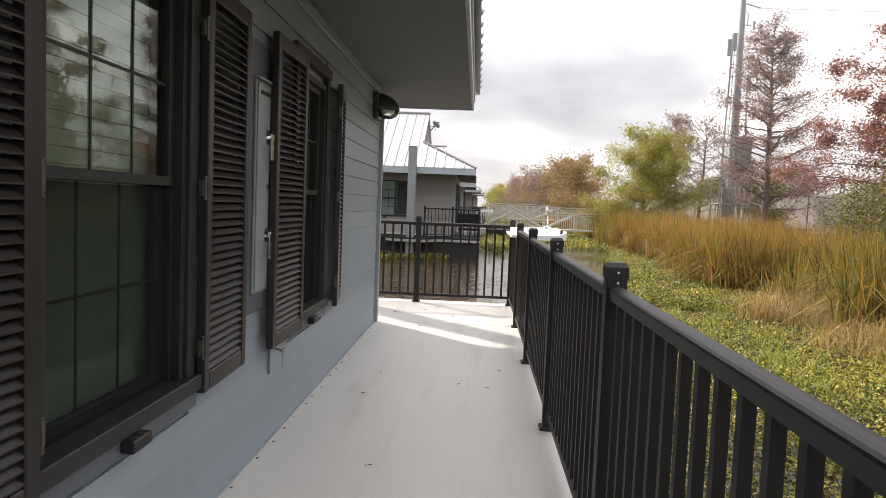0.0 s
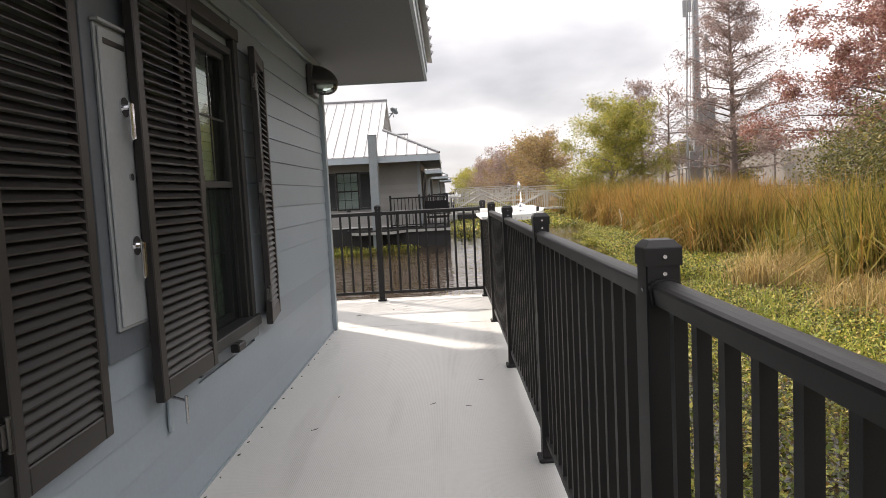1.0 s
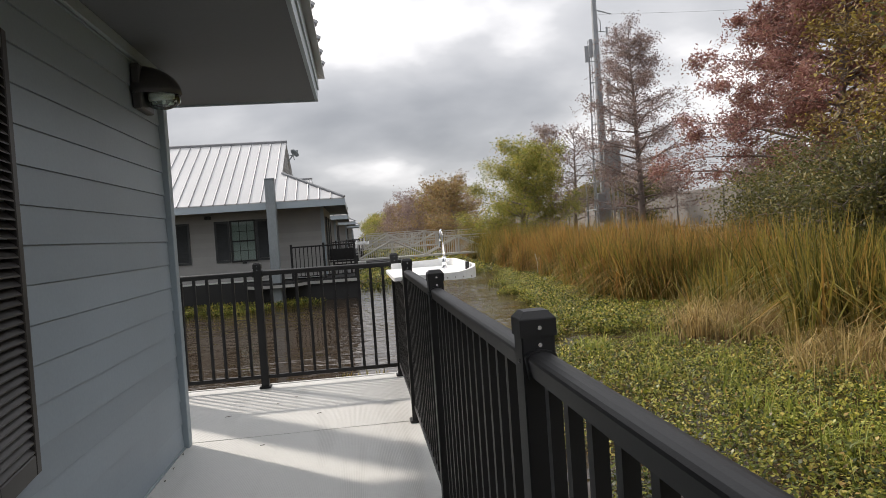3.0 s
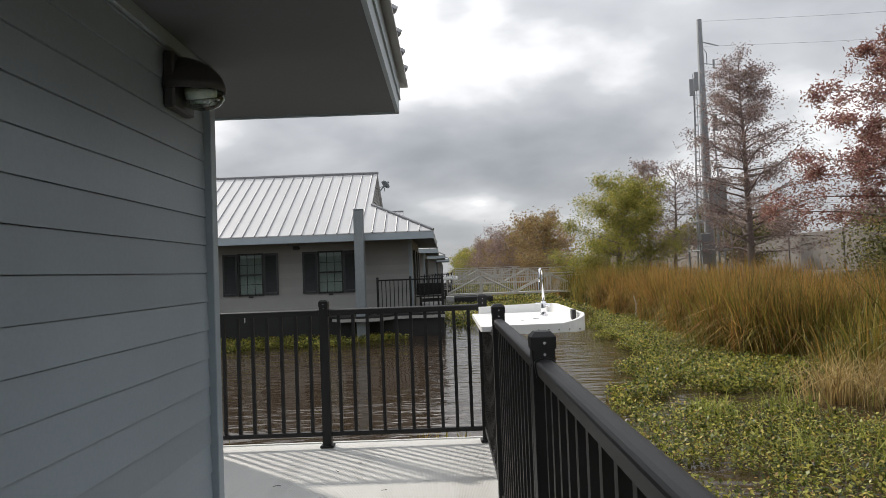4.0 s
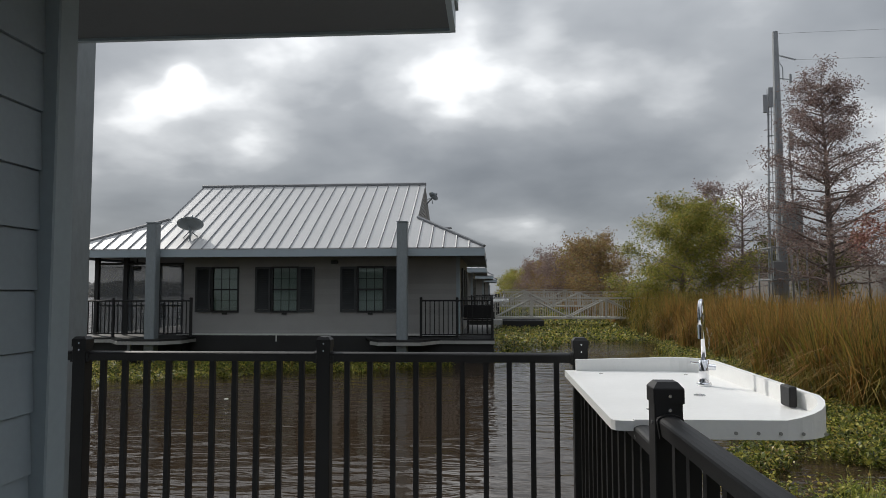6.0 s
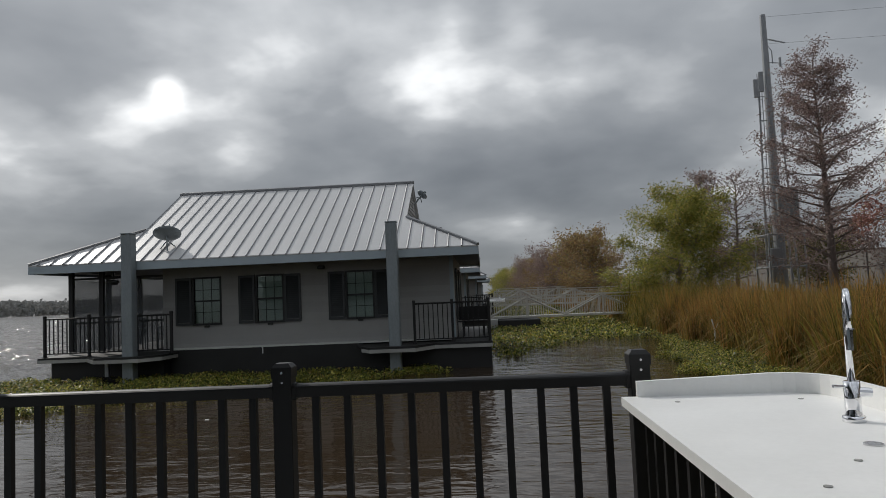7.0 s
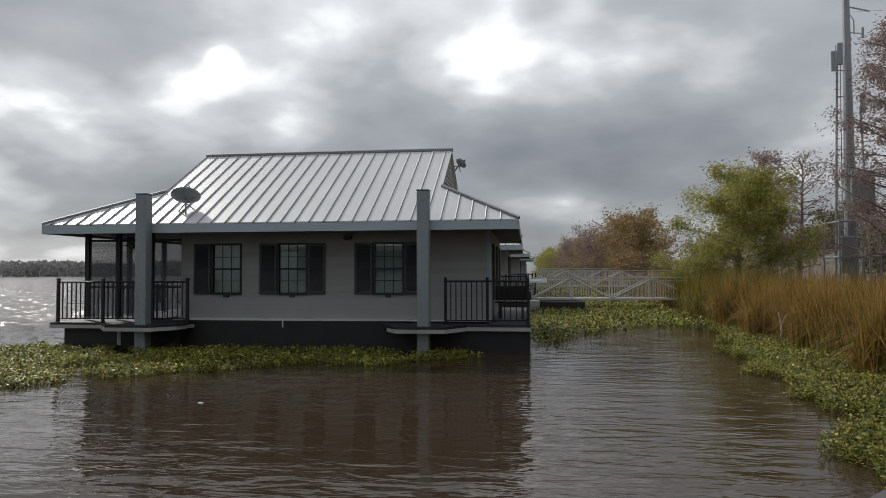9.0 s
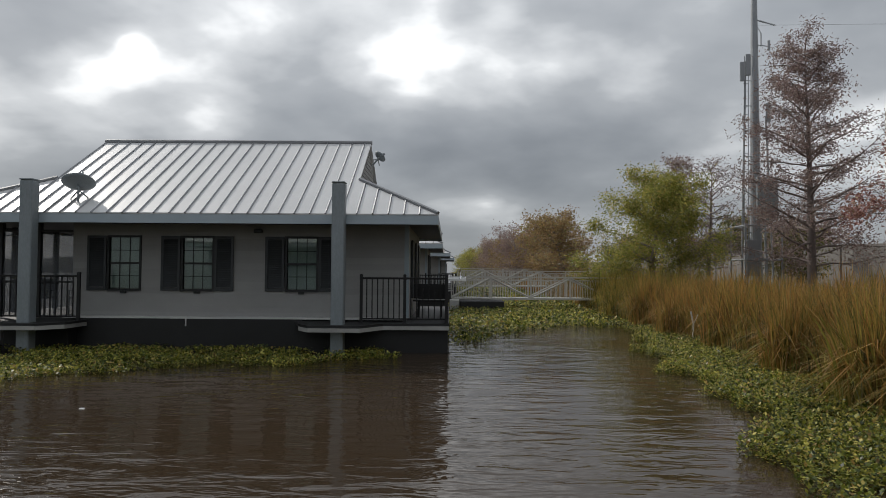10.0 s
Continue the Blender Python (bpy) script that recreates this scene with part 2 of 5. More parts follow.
def make_glass():
    m = bpy.data.materials.new("window_glass")
    m.use_nodes = True
    t = m.node_tree
    t.nodes.clear()
    out = t.nodes.new("ShaderNodeOutputMaterial")
    tr = t.nodes.new("ShaderNodeBsdfTransparent")
    tr.inputs[0].default_value = (0.86, 0.93, 0.88, 1)
    gl = t.nodes.new("ShaderNodeBsdfGlossy")
    gl.inputs["Roughness"].default_value = 0.015
    gl.inputs[0].default_value = (0.88, 0.96, 0.92, 1)
    fr = t.nodes.new("ShaderNodeFresnel")
    fr.inputs[0].default_value = 1.9
    ms = t.nodes.new("ShaderNodeMixShader")
    t.links.new(fr.outputs[0], ms.inputs[0])
    t.links.new(tr.outputs[0], ms.inputs[1])
    t.links.new(gl.outputs[0], ms.inputs[2])
    t.links.new(ms.outputs[0], out.inputs[0])
    return m


def make_screen(m, cover, wire=(0.02, 0.024, 0.022)):
    m.use_nodes = True
    t = m.node_tree
    t.nodes.clear()
    out = t.nodes.new("ShaderNodeOutputMaterial")
    tr = t.nodes.new("ShaderNodeBsdfTransparent")
    df = t.nodes.new("ShaderNodeBsdfDiffuse")
    df.inputs[0].default_value = (*wire, 1)
    ms = t.nodes.new("ShaderNodeMixShader")
    ms.inputs[0].default_value = cover
    t.links.new(tr.outputs[0], ms.inputs[1])
    t.links.new(df.outputs[0], ms.inputs[2])
    t.links.new(ms.outputs[0], out.inputs[0])


M_GLASS = make_glass()
M_CLEAR = bpy.data.materials.new("clear_glass_body")
M_CLEAR.use_nodes = True
M_CLEAR.node_tree.nodes.clear()
_o = M_CLEAR.node_tree.nodes.new("ShaderNodeOutputMaterial")
_t = M_CLEAR.node_tree.nodes.new("ShaderNodeBsdfTransparent")
_t.inputs[0].default_value = (0.90, 0.96, 0.92, 1)
M_CLEAR.node_tree.links.new(_t.outputs[0], _o.inputs[0])


def glaze(pane, axis, sign):
    """Only the outer face of a pane reflects; its other faces are clear."""
    pane.data.materials.append(M_CLEAR)
    for f in pane.data.polygons:
        f.material_index = 0 if f.normal[axis] * sign > 0.9 else 1
    return pane


M_PORCH = bpy.data.materials.new("porch_screen")
make_screen(M_SCREEN, 0.36)
make_screen(M_PORCH, 0.38, (0.16, 0.17, 0.18))


def make_deck_material():
    m = material("ribbed_grey_deck", (0.58, 0.575, 0.55), 0.5, 0, 0.05, 0.7, 35, 0.0)
    t = m.node_tree
    L = t.links.new
    b = t.nodes["Principled BSDF"]
    coord = t.nodes.new("ShaderNodeTexCoord")
    wave = node(t, "ShaderNodeTexWave", Scale=34.0, Distortion=0.0)
    wave.wave_type, wave.bands_direction = "BANDS", "X"
    L(coord.outputs["Object"], wave.inputs["Vector"])
    bp = node(t, "ShaderNodeBump", Strength=0.22, Distance=0.003)
    L(wave.outputs["Fac"], bp.inputs["Height"])
    L(bp.outputs[0], b.inputs["Normal"])
    # scuffed streaks along the walk, darker in the grooves
    mp = t.nodes.new("ShaderNodeMapping")
    mp.inputs["Scale"].default_value = (5.0, 0.45, 1.0)
    L(coord.outputs["Object"], mp.inputs[0])
    patch = node(t, "ShaderNodeTexNoise", Scale=0.9, Detail=3.0)
    L(mp.outputs[0], patch.inputs["Vector"])
    k = math_node(t, "MULTIPLY", ramp_node(t, patch.outputs[0], [(0.55, (0.06, 0.06, 0.06)), (0.66, (1, 1, 1))]), math_node(t, "SUBTRACT", 1.0, wave.outputs["Fac"]))
    mx = t.nodes.new("ShaderNodeMix")
    mx.data_type = "RGBA"
    src = b.inputs["Base Color"].links[0].from_socket
    L(math_node(t, "MULTIPLY", k, 0.55), mx.inputs[0])
    L(src, mx.inputs[6])
    mx.inputs[7].default_value = (0.36, 0.355, 0.335, 1)
    L(mx.outputs[2], b.inputs["Base Color"])
    return m


M_DECK = make_deck_material()


def make_water():
    m = bpy.data.materials.new("brown_rippled_water")
    m.use_nodes = True
    t = m.node_tree
    L = t.links.new
    b = t.nodes["Principled BSDF"]
    b.inputs["Base Color"].default_value = (0.040, 0.027, 0.016, 1)
    b.inputs["Roughness"].default_value = 0.06
    b.inputs["IOR"].default_value = 1.33
    coord = t.nodes.new("ShaderNodeTexCoord")
    mp = t.nodes.new("ShaderNodeMapping")
    mp.inputs["Rotation"].default_value = (0, 0, radians(20))
    mp.inputs["Scale"].default_value = (0.55, 1.5, 1)
    L(coord.outputs["Object"], mp.inputs[0])
    n1 = node(t, "ShaderNodeTexNoise", Scale=2.3, Detail=3.0, Roughness=0.5, Distortion=0.4)
    L(mp.outputs[0], n1.inputs["Vector"])
    n2 = node(t, "ShaderNodeTexNoise", Scale=0.35, Detail=2.0)
    L(coord.outputs["Object"], n2.inputs["Vector"])
    amp = ramp_node(t, n2.outputs[0], [(0.35, (0.35,) * 3), (0.65, (1, 1, 1))])
    # the open lake to the west is choppier than the sheltered strip
    sx = t.nodes.new("ShaderNodeSeparateXYZ")
    L(coord.outputs["Object"], sx.inputs[0])
    open_lake = ramp_node(t, math_node(t, "MULTIPLY_ADD", sx.outputs[0], -0.02, 0.0), [(0.18, (0, 0, 0)), (0.4, (1, 1, 1))])
    L(math_node(t, "MULTIPLY_ADD", open_lake, 0.08, 0.06), b.inputs["Roughness"])
    n3 = node(t, "ShaderNodeTexNoise", Scale=6.0, Detail=3.0, Roughness=0.6)
    L(mp.outputs[0], n3.inputs["Vector"])
    chop = math_node(t, "MULTIPLY", math_node(t, "MULTIPLY", n3.outputs[0], open_lake), 0.6)
    across = math_node(t, "ADD", math_node(t, "MULTIPLY", sx.outputs[0], 0.78), math_node(t, "MULTIPLY", sx.outputs[1], 0.63))
    along = math_node(t, "ADD", math_node(t, "MULTIPLY", sx.outputs[0], -0.63), math_node(t, "MULTIPLY", sx.outputs[1], 0.78))
    swell = t.nodes.new("ShaderNodeCombineXYZ")
    L(math_node(t, "MULTIPLY", across, 2.6), swell.inputs[0])
    L(math_node(t, "MULTIPLY", along, 0.55), swell.inputs[1])
    n4 = node(t, "ShaderNodeTexNoise", Scale=1.0, Detail=2.0, Roughness=0.6)
    L(swell.outputs[0], n4.inputs["Vector"])
    tip = t.nodes.new("ShaderNodeVectorMath")
    tip.operation = "SUBTRACT"
    L(n4.outputs["Color"], tip.inputs[0])
    tip.inputs[1].default_value = (0.5, 0.5, 0.5)
    size = t.nodes.new("ShaderNodeVectorMath")
    size.operation = "MULTIPLY"
    L(tip.outputs[0], size.inputs[0])
    size.inputs[1].default_value = (1.7, 1.7, 0)
    fade = t.nodes.new("ShaderNodeVectorMath")
    fade.operation = "SCALE"
    L(size.outputs[0], fade.inputs[0])
    L(open_lake, fade.inputs["Scale"])
    facet = t.nodes.new("ShaderNodeVectorMath")
    facet.operation = "ADD"
    L(fade.outputs[0], facet.inputs[0])
    facet.inputs[1].default_value = (0, 0, 1)
    unit = t.nodes.new("ShaderNodeVectorMath")
    unit.operation = "NORMALIZE"
    L(facet.outputs[0], unit.inputs[0])
    bp = node(t, "ShaderNodeBump", Strength=1.0, Distance=0.045)
    L(math_node(t, "ADD", math_node(t, "MULTIPLY", n1.outputs[0], amp), chop), bp.inputs["Height"])
    L(unit.outputs[0], bp.inputs["Normal"])
    L(bp.outputs[0], b.inputs["Normal"])
    return m


M_WATER = make_water()


# ---------------------------------------------------------------- mesh helpers
def to_mesh(name, bm):
    me = bpy.data.meshes.new(name)
    bm.normal_update()
    bm.to_mesh(me)
    bm.free()
    return me


def part(name, bm, mat, parent=None, label="", smooth=False):
    """One mesh object from a bmesh, or from a mesh that alike pieces share."""
    me = bm if isinstance(bm, bpy.types.Mesh) else to_mesh(name, bm)
    if not me.materials:
        me.materials.append(mat)
    if smooth:
        me.polygons.foreach_set("use_smooth", [True] * len(me.polygons))
    ob = new(name, me)
    if parent:
        ob.parent = parent
    if label:
        ob["label"] = label
    return ob


def thing(name, place, label, category, group="", kind=""):
    ob = new(name)
    ob.empty_display_size = 0.1
    ob.location = place
    return tagged(ob, label, category, group, kind)


def box(bm, x0, x1, y0, y1, z0, z1, bevel=0.0):
    r = bmesh.ops.create_cube(bm, size=1.0)
    vs = r["verts"]
    for v in vs:
        v.co = Vector(((x0 + x1) / 2 + v.co.x * (x1 - x0), (y0 + y1) / 2 + v.co.y * (y1 - y0), (z0 + z1) / 2 + v.co.z * (z1 - z0)))
    if bevel:
        edges = list({e for v in vs for e in v.link_edges})
        bmesh.ops.bevel(bm, geom=edges, offset=bevel, segments=1, affect="EDGES")
    return bm


def one_box(*a, **k):
    return box(bmesh.new(), *a, **k)


def tube(bm, p, q, r0, r1=None, sides=8, cap=True):
    r1 = r0 if r1 is None else r1
    p, q = Vector(p), Vector(q)
    d = q - p
    m = Matrix.Translation((p + q) / 2) @ d.to_track_quat("Z", "Y").to_matrix().to_4x4()
    bmesh.ops.create_cone(bm, cap_ends=cap, segments=sides, radius1=r0, radius2=r1, depth=d.length, matrix=m)
    return bm


def bent_tube(bm, pts, r, sides=8):
    """One smooth tube along points."""
    pts = [Vector(p) for p in pts]
    n = len(pts)
    rings = []
    side_v = (pts[1] - pts[0]).normalized().orthogonal().normalized()
    for i, p in enumerate(pts):
        d = (pts[min(i + 1, n - 1)] - pts[max(i - 1, 0)]).normalized()
        side_v = (side_v - d * side_v.dot(d)).normalized()
        up = d.cross(side_v)
        rings.append([bm.verts.new(p + (side_v * math.cos(2 * math.pi * s / sides) + up * math.sin(2 * math.pi * s / sides)) * r) for s in range(sides)])
    for a, b in zip(rings, rings[1:]):
        for s in range(sides):
            bm.faces.new((a[s], a[(s + 1) % sides], b[(s + 1) % sides], b[s]))
    bm.faces.new(rings[0][::-1])
    bm.faces.new(rings[-1])
    return bm


def prism(outline, z0, z1, bm=None):
    """A flat slab from an outline in x and y."""
    bm = bm or bmesh.new()
    lo = [bm.verts.new((x, y, z0)) for x, y in outline]
    hi = [bm.verts.new((x, y, z1)) for x, y in outline]
    bm.faces.new(hi)
    bm.faces.new(lo[::-1])
    n = len(outline)
    for i in range(n):
        bm.faces.new((lo[i], lo[(i + 1) % n], hi[(i + 1) % n], hi[i]))
    return bm


def big_mesh(name, verts, faces):
    """Quads from arrays."""
    me = bpy.data.meshes.new(name)
    verts = np.asarray(verts, dtype=np.float32)
    faces = np.asarray(faces, dtype=np.int32)
    me.vertices.add(len(verts))
    me.vertices.foreach_set("co", verts.ravel())
    me.loops.add(faces.size)
    me.loops.foreach_set("vertex_index", faces.ravel())
    me.polygons.add(len(faces))
    k = faces.shape[1]
    me.polygons.foreach_set("loop_start", np.arange(0, faces.size, k, dtype=np.int32))
    me.polygons.foreach_set("loop_total", np.full(len(faces), k, dtype=np.int32))
    me.update(calc_edges=True)
    return me


# ---------------------------------------------------------------- ground and water
WATER = -0.60


def shore(y):
    """Where the bank begins, in x."""
    return 9.0 + 1.0 * math.sin(y * 0.11) - max(0.0, y - 60) * 0.035


def make_ground():
    xs = np.concatenate([np.linspace(-2500, -40, 14), np.linspace(-30, 60, 61), np.linspace(75, 2500, 14)])
    ys = np.concatenate([np.linspace(-2500, -45, 10), np.linspace(-40, 200, 81), np.linspace(230, 3500, 14)])
    V = []
    for y in ys:
        s = shore(min(max(y, -40), 160))
        for x in xs:
            d = x - s
            z = -1.6 if d < 0 else -1.6 + min(1.25, d * 0.6) + max(0.0, min(1.0, (d - 6) * 0.1))
            if x > 1000:
                z = 0.5
            z += 0.08 * noise.noise((x * 0.3, y * 0.3, 0))
            V.append((x, y, z))
    nx = len(xs)
    F = [(j * nx + i, j * nx + i + 1, (j + 1) * nx + i + 1, (j + 1) * nx + i) for j in range(len(ys) - 1) for i in range(nx - 1)]
    me = big_mesh("ground", V, F)
    me.materials.append(M_EARTH)
    return tagged(new("ground", me), "brown earth bank and lake bed", "ground", kind="structure")


make_ground()
bm = bmesh.new()
box(bm, -2500, 60, -2500, 3500, WATER - 0.004, WATER)
tagged(part("water", bm, M_WATER), "brown rippled lake water", "water", kind="structure")

# ---------------------------------------------------------------- the house beside the walkway
WX, WY, SOFFIT = 0.140, 6.75, 2.49      # face of the side wall, its corner, underside of the eaves
EX, EY = 1.12, 7.97                     # eave edges
BOARD = 0.150
WINDOWS = [(0.915, 1.775), (3.29, 4.04)]  # clear openings along the side wall
WZ0, WZ1 = 0.62, 2.08

# wall core, with real openings
wall = thing("wall_east", (0, 0, 0), "grey lap-sided house wall with dark windows", "wall", kind="structure")
spans = [(-3.4, WINDOWS[0][0]), (WINDOWS[0][1], WINDOWS[1][0]), (WINDOWS[1][1], WY - 0.003)]
bm = bmesh.new()
for a, b in spans:
    box(bm, WX - 0.16, WX - 0.015, a, b, 0.0, SOFFIT - 0.003)
for a, b in WINDOWS:
    box(bm, WX - 0.16, WX - 0.015, a, b, 0.0, WZ0 - 0.063)
    box(bm, WX - 0.16, WX - 0.015, a, b, WZ1, SOFFIT - 0.003)
part("wall_core", bm, M_SIDING, wall)


def siding_board(y0, y1, z0, z1):
    bm = bmesh.new()
    prof = [(WX - 0.014, z0), (WX + 0.006, z0), (WX + 0.006, z0 + 0.003), (WX - 0.002, z1 - 0.003), (WX - 0.014, z1 - 0.003)]
    a = [bm.verts.new((x, y0, z)) for x, z in prof]
    b = [bm.verts.new((x, y1, z)) for x, z in prof]
    n = len(prof)
    for i in range(n):
        bm.faces.new((a[i], b[i], b[(i + 1) % n], a[(i + 1) % n]))
    bm.faces.new(a[::-1])
    bm.faces.new(b)
    return bm


z = 0.012
while z < SOFFIT - 0.06:
    z1 = min(z + BOARD, SOFFIT - 0.03)
    rows = [(-3.4, WY - 0.06)] if z1 < WZ0 - 0.05 or z > WZ1 + 0.05 else [(-3.4, WINDOWS[0][0] - 0.07), (WINDOWS[0][1] + 0.07, WINDOWS[1][0] - 0.07), (WINDOWS[1][1] + 0.07, WY - 0.06)]
    for a, b in rows:
        part("siding_board", siding_board(a, b, z, z1), M_SIDING, wall)
    z += BOARD
tagged(part("trim", one_box(WX - 0.05, WX + 0.040, WY - 0.058, WY + 0.022, 0.0, SOFFIT - 0.004, bevel=0.004), M_TRIM), "grey painted corner board", "trim", kind="structure")
tagged(part("trim", one_box(WX + 0.006, WX + 0.03, -3.4, WY - 0.06, SOFFIT - 0.07, SOFFIT - 0.003, bevel=0.004), M_TRIM), "grey frieze board under the soffit", "trim", kind="structure")
# closing walls of the same house
for nm, dims in (("wall_north", (-11.0, WX - 0.052, WY - 0.16, WY, 0, SOFFIT - 0.004)), ("wall_south", (-11.0, WX - 0.17, -3.4, -3.25, 0, SOFFIT - 0.004)), ("wall_west", (-11.0, -10.85, -3.24, WY - 0.17, 0, SOFFIT - 0.004))):
    tagged(part(nm, one_box(*dims), M_SIDING), "plain grey house wall", "wall", kind="structure")
tagged(part("floor", one_box(-10.8, WX - 0.17, -3.2, WY - 0.2, 0.0, 0.03), M_DIM), "dim interior floor", "floor", kind="structure")
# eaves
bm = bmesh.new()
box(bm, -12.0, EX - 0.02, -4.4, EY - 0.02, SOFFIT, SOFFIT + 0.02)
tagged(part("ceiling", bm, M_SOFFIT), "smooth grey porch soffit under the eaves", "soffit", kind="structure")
bm = bmesh.new()
box(bm, EX - 0.02, EX + 0.004, -4.4, EY, SOFFIT - 0.012, SOFFIT + 0.15)
box(bm, EX + 0.0045, EX + 0.016, -4.4, EY + 0.014, SOFFIT + 0.09, SOFFIT + 0.2)
tagged(part("trim", bm, M_FASCIA), "grey metal fascia with drip edge", "fascia", kind="structure")
bm = bmesh.new()
box(bm, -12.0, EX - 0.021, EY - 0.02, EY + 0.004, SOFFIT - 0.012, SOFFIT + 0.15)
box(bm, -12.0, EX + 0.004, EY + 0.0045, EY + 0.016, SOFFIT + 0.09, SOFFIT + 0.2)
tagged(part("trim", bm, M_FASCIA), "grey metal fascia with drip edge", "fascia", kind="structure")


def slab(bm, corners, thick):
    top = [bm.verts.new(c) for c in corners]
    low = [bm.verts.new((c[0], c[1], c[2] - thick)) for c in corners]
    bm.faces.new(top)
    bm.faces.new(low[::-1])
    n = len(corners)
    for i in range(n):
        bm.faces.new((top[i], low[i], low[(i + 1) % n], top[(i + 1) % n]))
    return bm


own_roof = thing("roof", (0, 0, 0), "silver standing-seam metal roof over the eaves", "roof", kind="structure")
rx0, rx1, ry0, ry1, rz = -12.0, EX + 0.07, -4.45, EY + 0.07, SOFFIT + 0.215
ridge_y = (ry0 + ry1) / 2
bm = bmesh.new()
slab(bm, [(rx1, ry0, rz), (rx1, ry1, rz), (rx1 - 5.0, ridge_y, rz + 3.0)], 0.02)
slab(bm, [(rx1, ry1, rz), (rx0, ry1, rz), (rx0 + 5.0, ridge_y, rz + 3.0), (rx1 - 5.0, ridge_y, rz + 3.0)], 0.02)
slab(bm, [(rx0, ry0, rz), (rx1, ry0, rz), (rx1 - 5.0, ridge_y, rz + 3.0), (rx0 + 5.0, ridge_y, rz + 3.0)], 0.02)
slab(bm, [(rx0, ry1, rz), (rx0, ry0, rz), (rx0 + 5.0, ridge_y, rz + 3.0)], 0.02)
part("roof_sheet", bm, M_ROOF, own_roof)
y = 0.2
while y < ry1 - 0.2:
    reach = 5.0 * min(1.0, (ry1 - y) / (ry1 - ridge_y))
    bm = bmesh.new()
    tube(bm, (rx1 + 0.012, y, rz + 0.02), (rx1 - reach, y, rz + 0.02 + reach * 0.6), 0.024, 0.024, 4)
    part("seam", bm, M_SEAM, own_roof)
    y += 0.358


# ---------------------------------------------------------------- windows of the side wall
def house_window(name, y0, y1):
    cy = (y0 + y1) / 2
    w = thing(name, (WX, cy, WZ0), "dark bronze double-hung window with grid and insect screen", "window", kind="structure")

    def p(nm, bm, mat, parent=w, label=""):
        ob = part(nm, bm, mat, parent, label)
        for v in ob.data.vertices:
            v.co -= Vector((WX, cy, WZ0))
        return ob

    bm = bmesh.new()
    c = 0.068
    box(bm, WX - 0.012, WX + 0.028, y0 - c, y0, WZ0 - 0.02, WZ1 + 0.05, bevel=0.003)
    box(bm, WX - 0.012, WX + 0.028, y1, y1 + c, WZ0 - 0.02, WZ1 + 0.05, bevel=0.003)
    box(bm, WX - 0.012, WX + 0.034, y0 - c - 0.015, y1 + c + 0.015, WZ1 + 0.051, WZ1 + 0.12, bevel=0.003)
    p("window_frame", bm, M_FRAME)
    bm = bmesh.new()
    box(bm, WX - 0.12, WX + 0.012, y0 + 0.001, y0 + 0.035, WZ0 + 0.001, WZ1 - 0.001)
    box(bm, WX - 0.12, WX + 0.012, y1 - 0.035, y1 - 0.001, WZ0 + 0.001, WZ1 - 0.001)
    box(bm, WX - 0.12, WX + 0.012, y0 + 0.036, y1 - 0.036, WZ1 - 0.036, WZ1 - 0.001)
    p("jamb", bm, M_FRAME)
    p("window_sill", one_box(WX - 0.12, WX + 0.05, y0 - c - 0.02, y1 + c + 0.02, WZ0 - 0.06, WZ0 - 0.001, bevel=0.004), M_FRAME)
    p("apron", one_box(WX + 0.006, WX + 0.03, y0 - c - 0.02, y1 + c + 0.02, WZ0 - 0.125, WZ0 - 0.062, bevel=0.003), M_APRON)
    mid = 1.33
    a, b = y0 + 0.036, y1 - 0.036
    for tag, x, z0, z1 in (("upper_sash", WX - 0.035, mid + 0.003, WZ1 - 0.037), ("lower_sash", WX - 0.075, WZ0 + 0.002, mid + 0.04)):
        bm = bmesh.new()
        s = 0.034
        box(bm, x - 0.016, x + 0.016, a, a + s, z0, z1, bevel=0.003)
        box(bm, x - 0.016, x + 0.016, b - s, b, z0, z1, bevel=0.003)
        box(bm, x - 0.015, x + 0.017, a + s, b - s, z0, z0 + s, bevel=0.003)
        box(bm, x - 0.015, x + 0.017, a + s, b - s, z1 - s, z1, bevel=0.003)
        sash = p(tag, bm, M_FRAME)
        bm = bmesh.new()
        wy = (b - a - 2 * s)
        for i in (1, 2):
            yy = a + s + wy * i / 3
            box(bm, x - 0.0005, x + 0.003, yy - 0.005, yy + 0.005, z0 + s, z1 - s)
        zz = (z0 + z1) / 2
        for i in range(3):
            box(bm, x - 0.0005, x + 0.003, a + s + wy * i / 3 + 0.0055, a + s + wy * (i + 1) / 3 - 0.0055, zz - 0.005, zz + 0.005)
        p("muntin", bm, M_FRAME)
        g = p("pane", one_box(x - 0.005, x - 0.001, a + s, b - s, z0 + s, z1 - s), M_GLASS, w, "reflecting window glass")
        glaze(g, 0, 1).visible_shadow = False
    sc = p("screen", one_box(WX - 0.034, WX - 0.032, a, b, WZ0 + 0.002, mid - 0.002), M_SCREEN, w, "fine dark insect screen")
    sc.visible_shadow = False
    bm = bmesh.new()
    box(bm, WX - 0.034, WX - 0.02, a, a + 0.02, WZ0 + 0.004, mid - 0.004)
    box(bm, WX - 0.034, WX - 0.02, b - 0.02, b, WZ0 + 0.004, mid - 0.004)
    p("screen_frame", bm, M_FRAME)
    # blind hanging inside
    zb = 0.68
    while zb < WZ1 - 0.05:
        bm = bmesh.new()
        slab(bm, [(WX - 0.119, a, zb), (WX - 0.112, a, zb - 0.0475), (WX - 0.112, b, zb - 0.0475), (WX - 0.119, b, zb)], 0.002)
        p("blind_slat", bm, M_BLIND)
        zb += 0.05
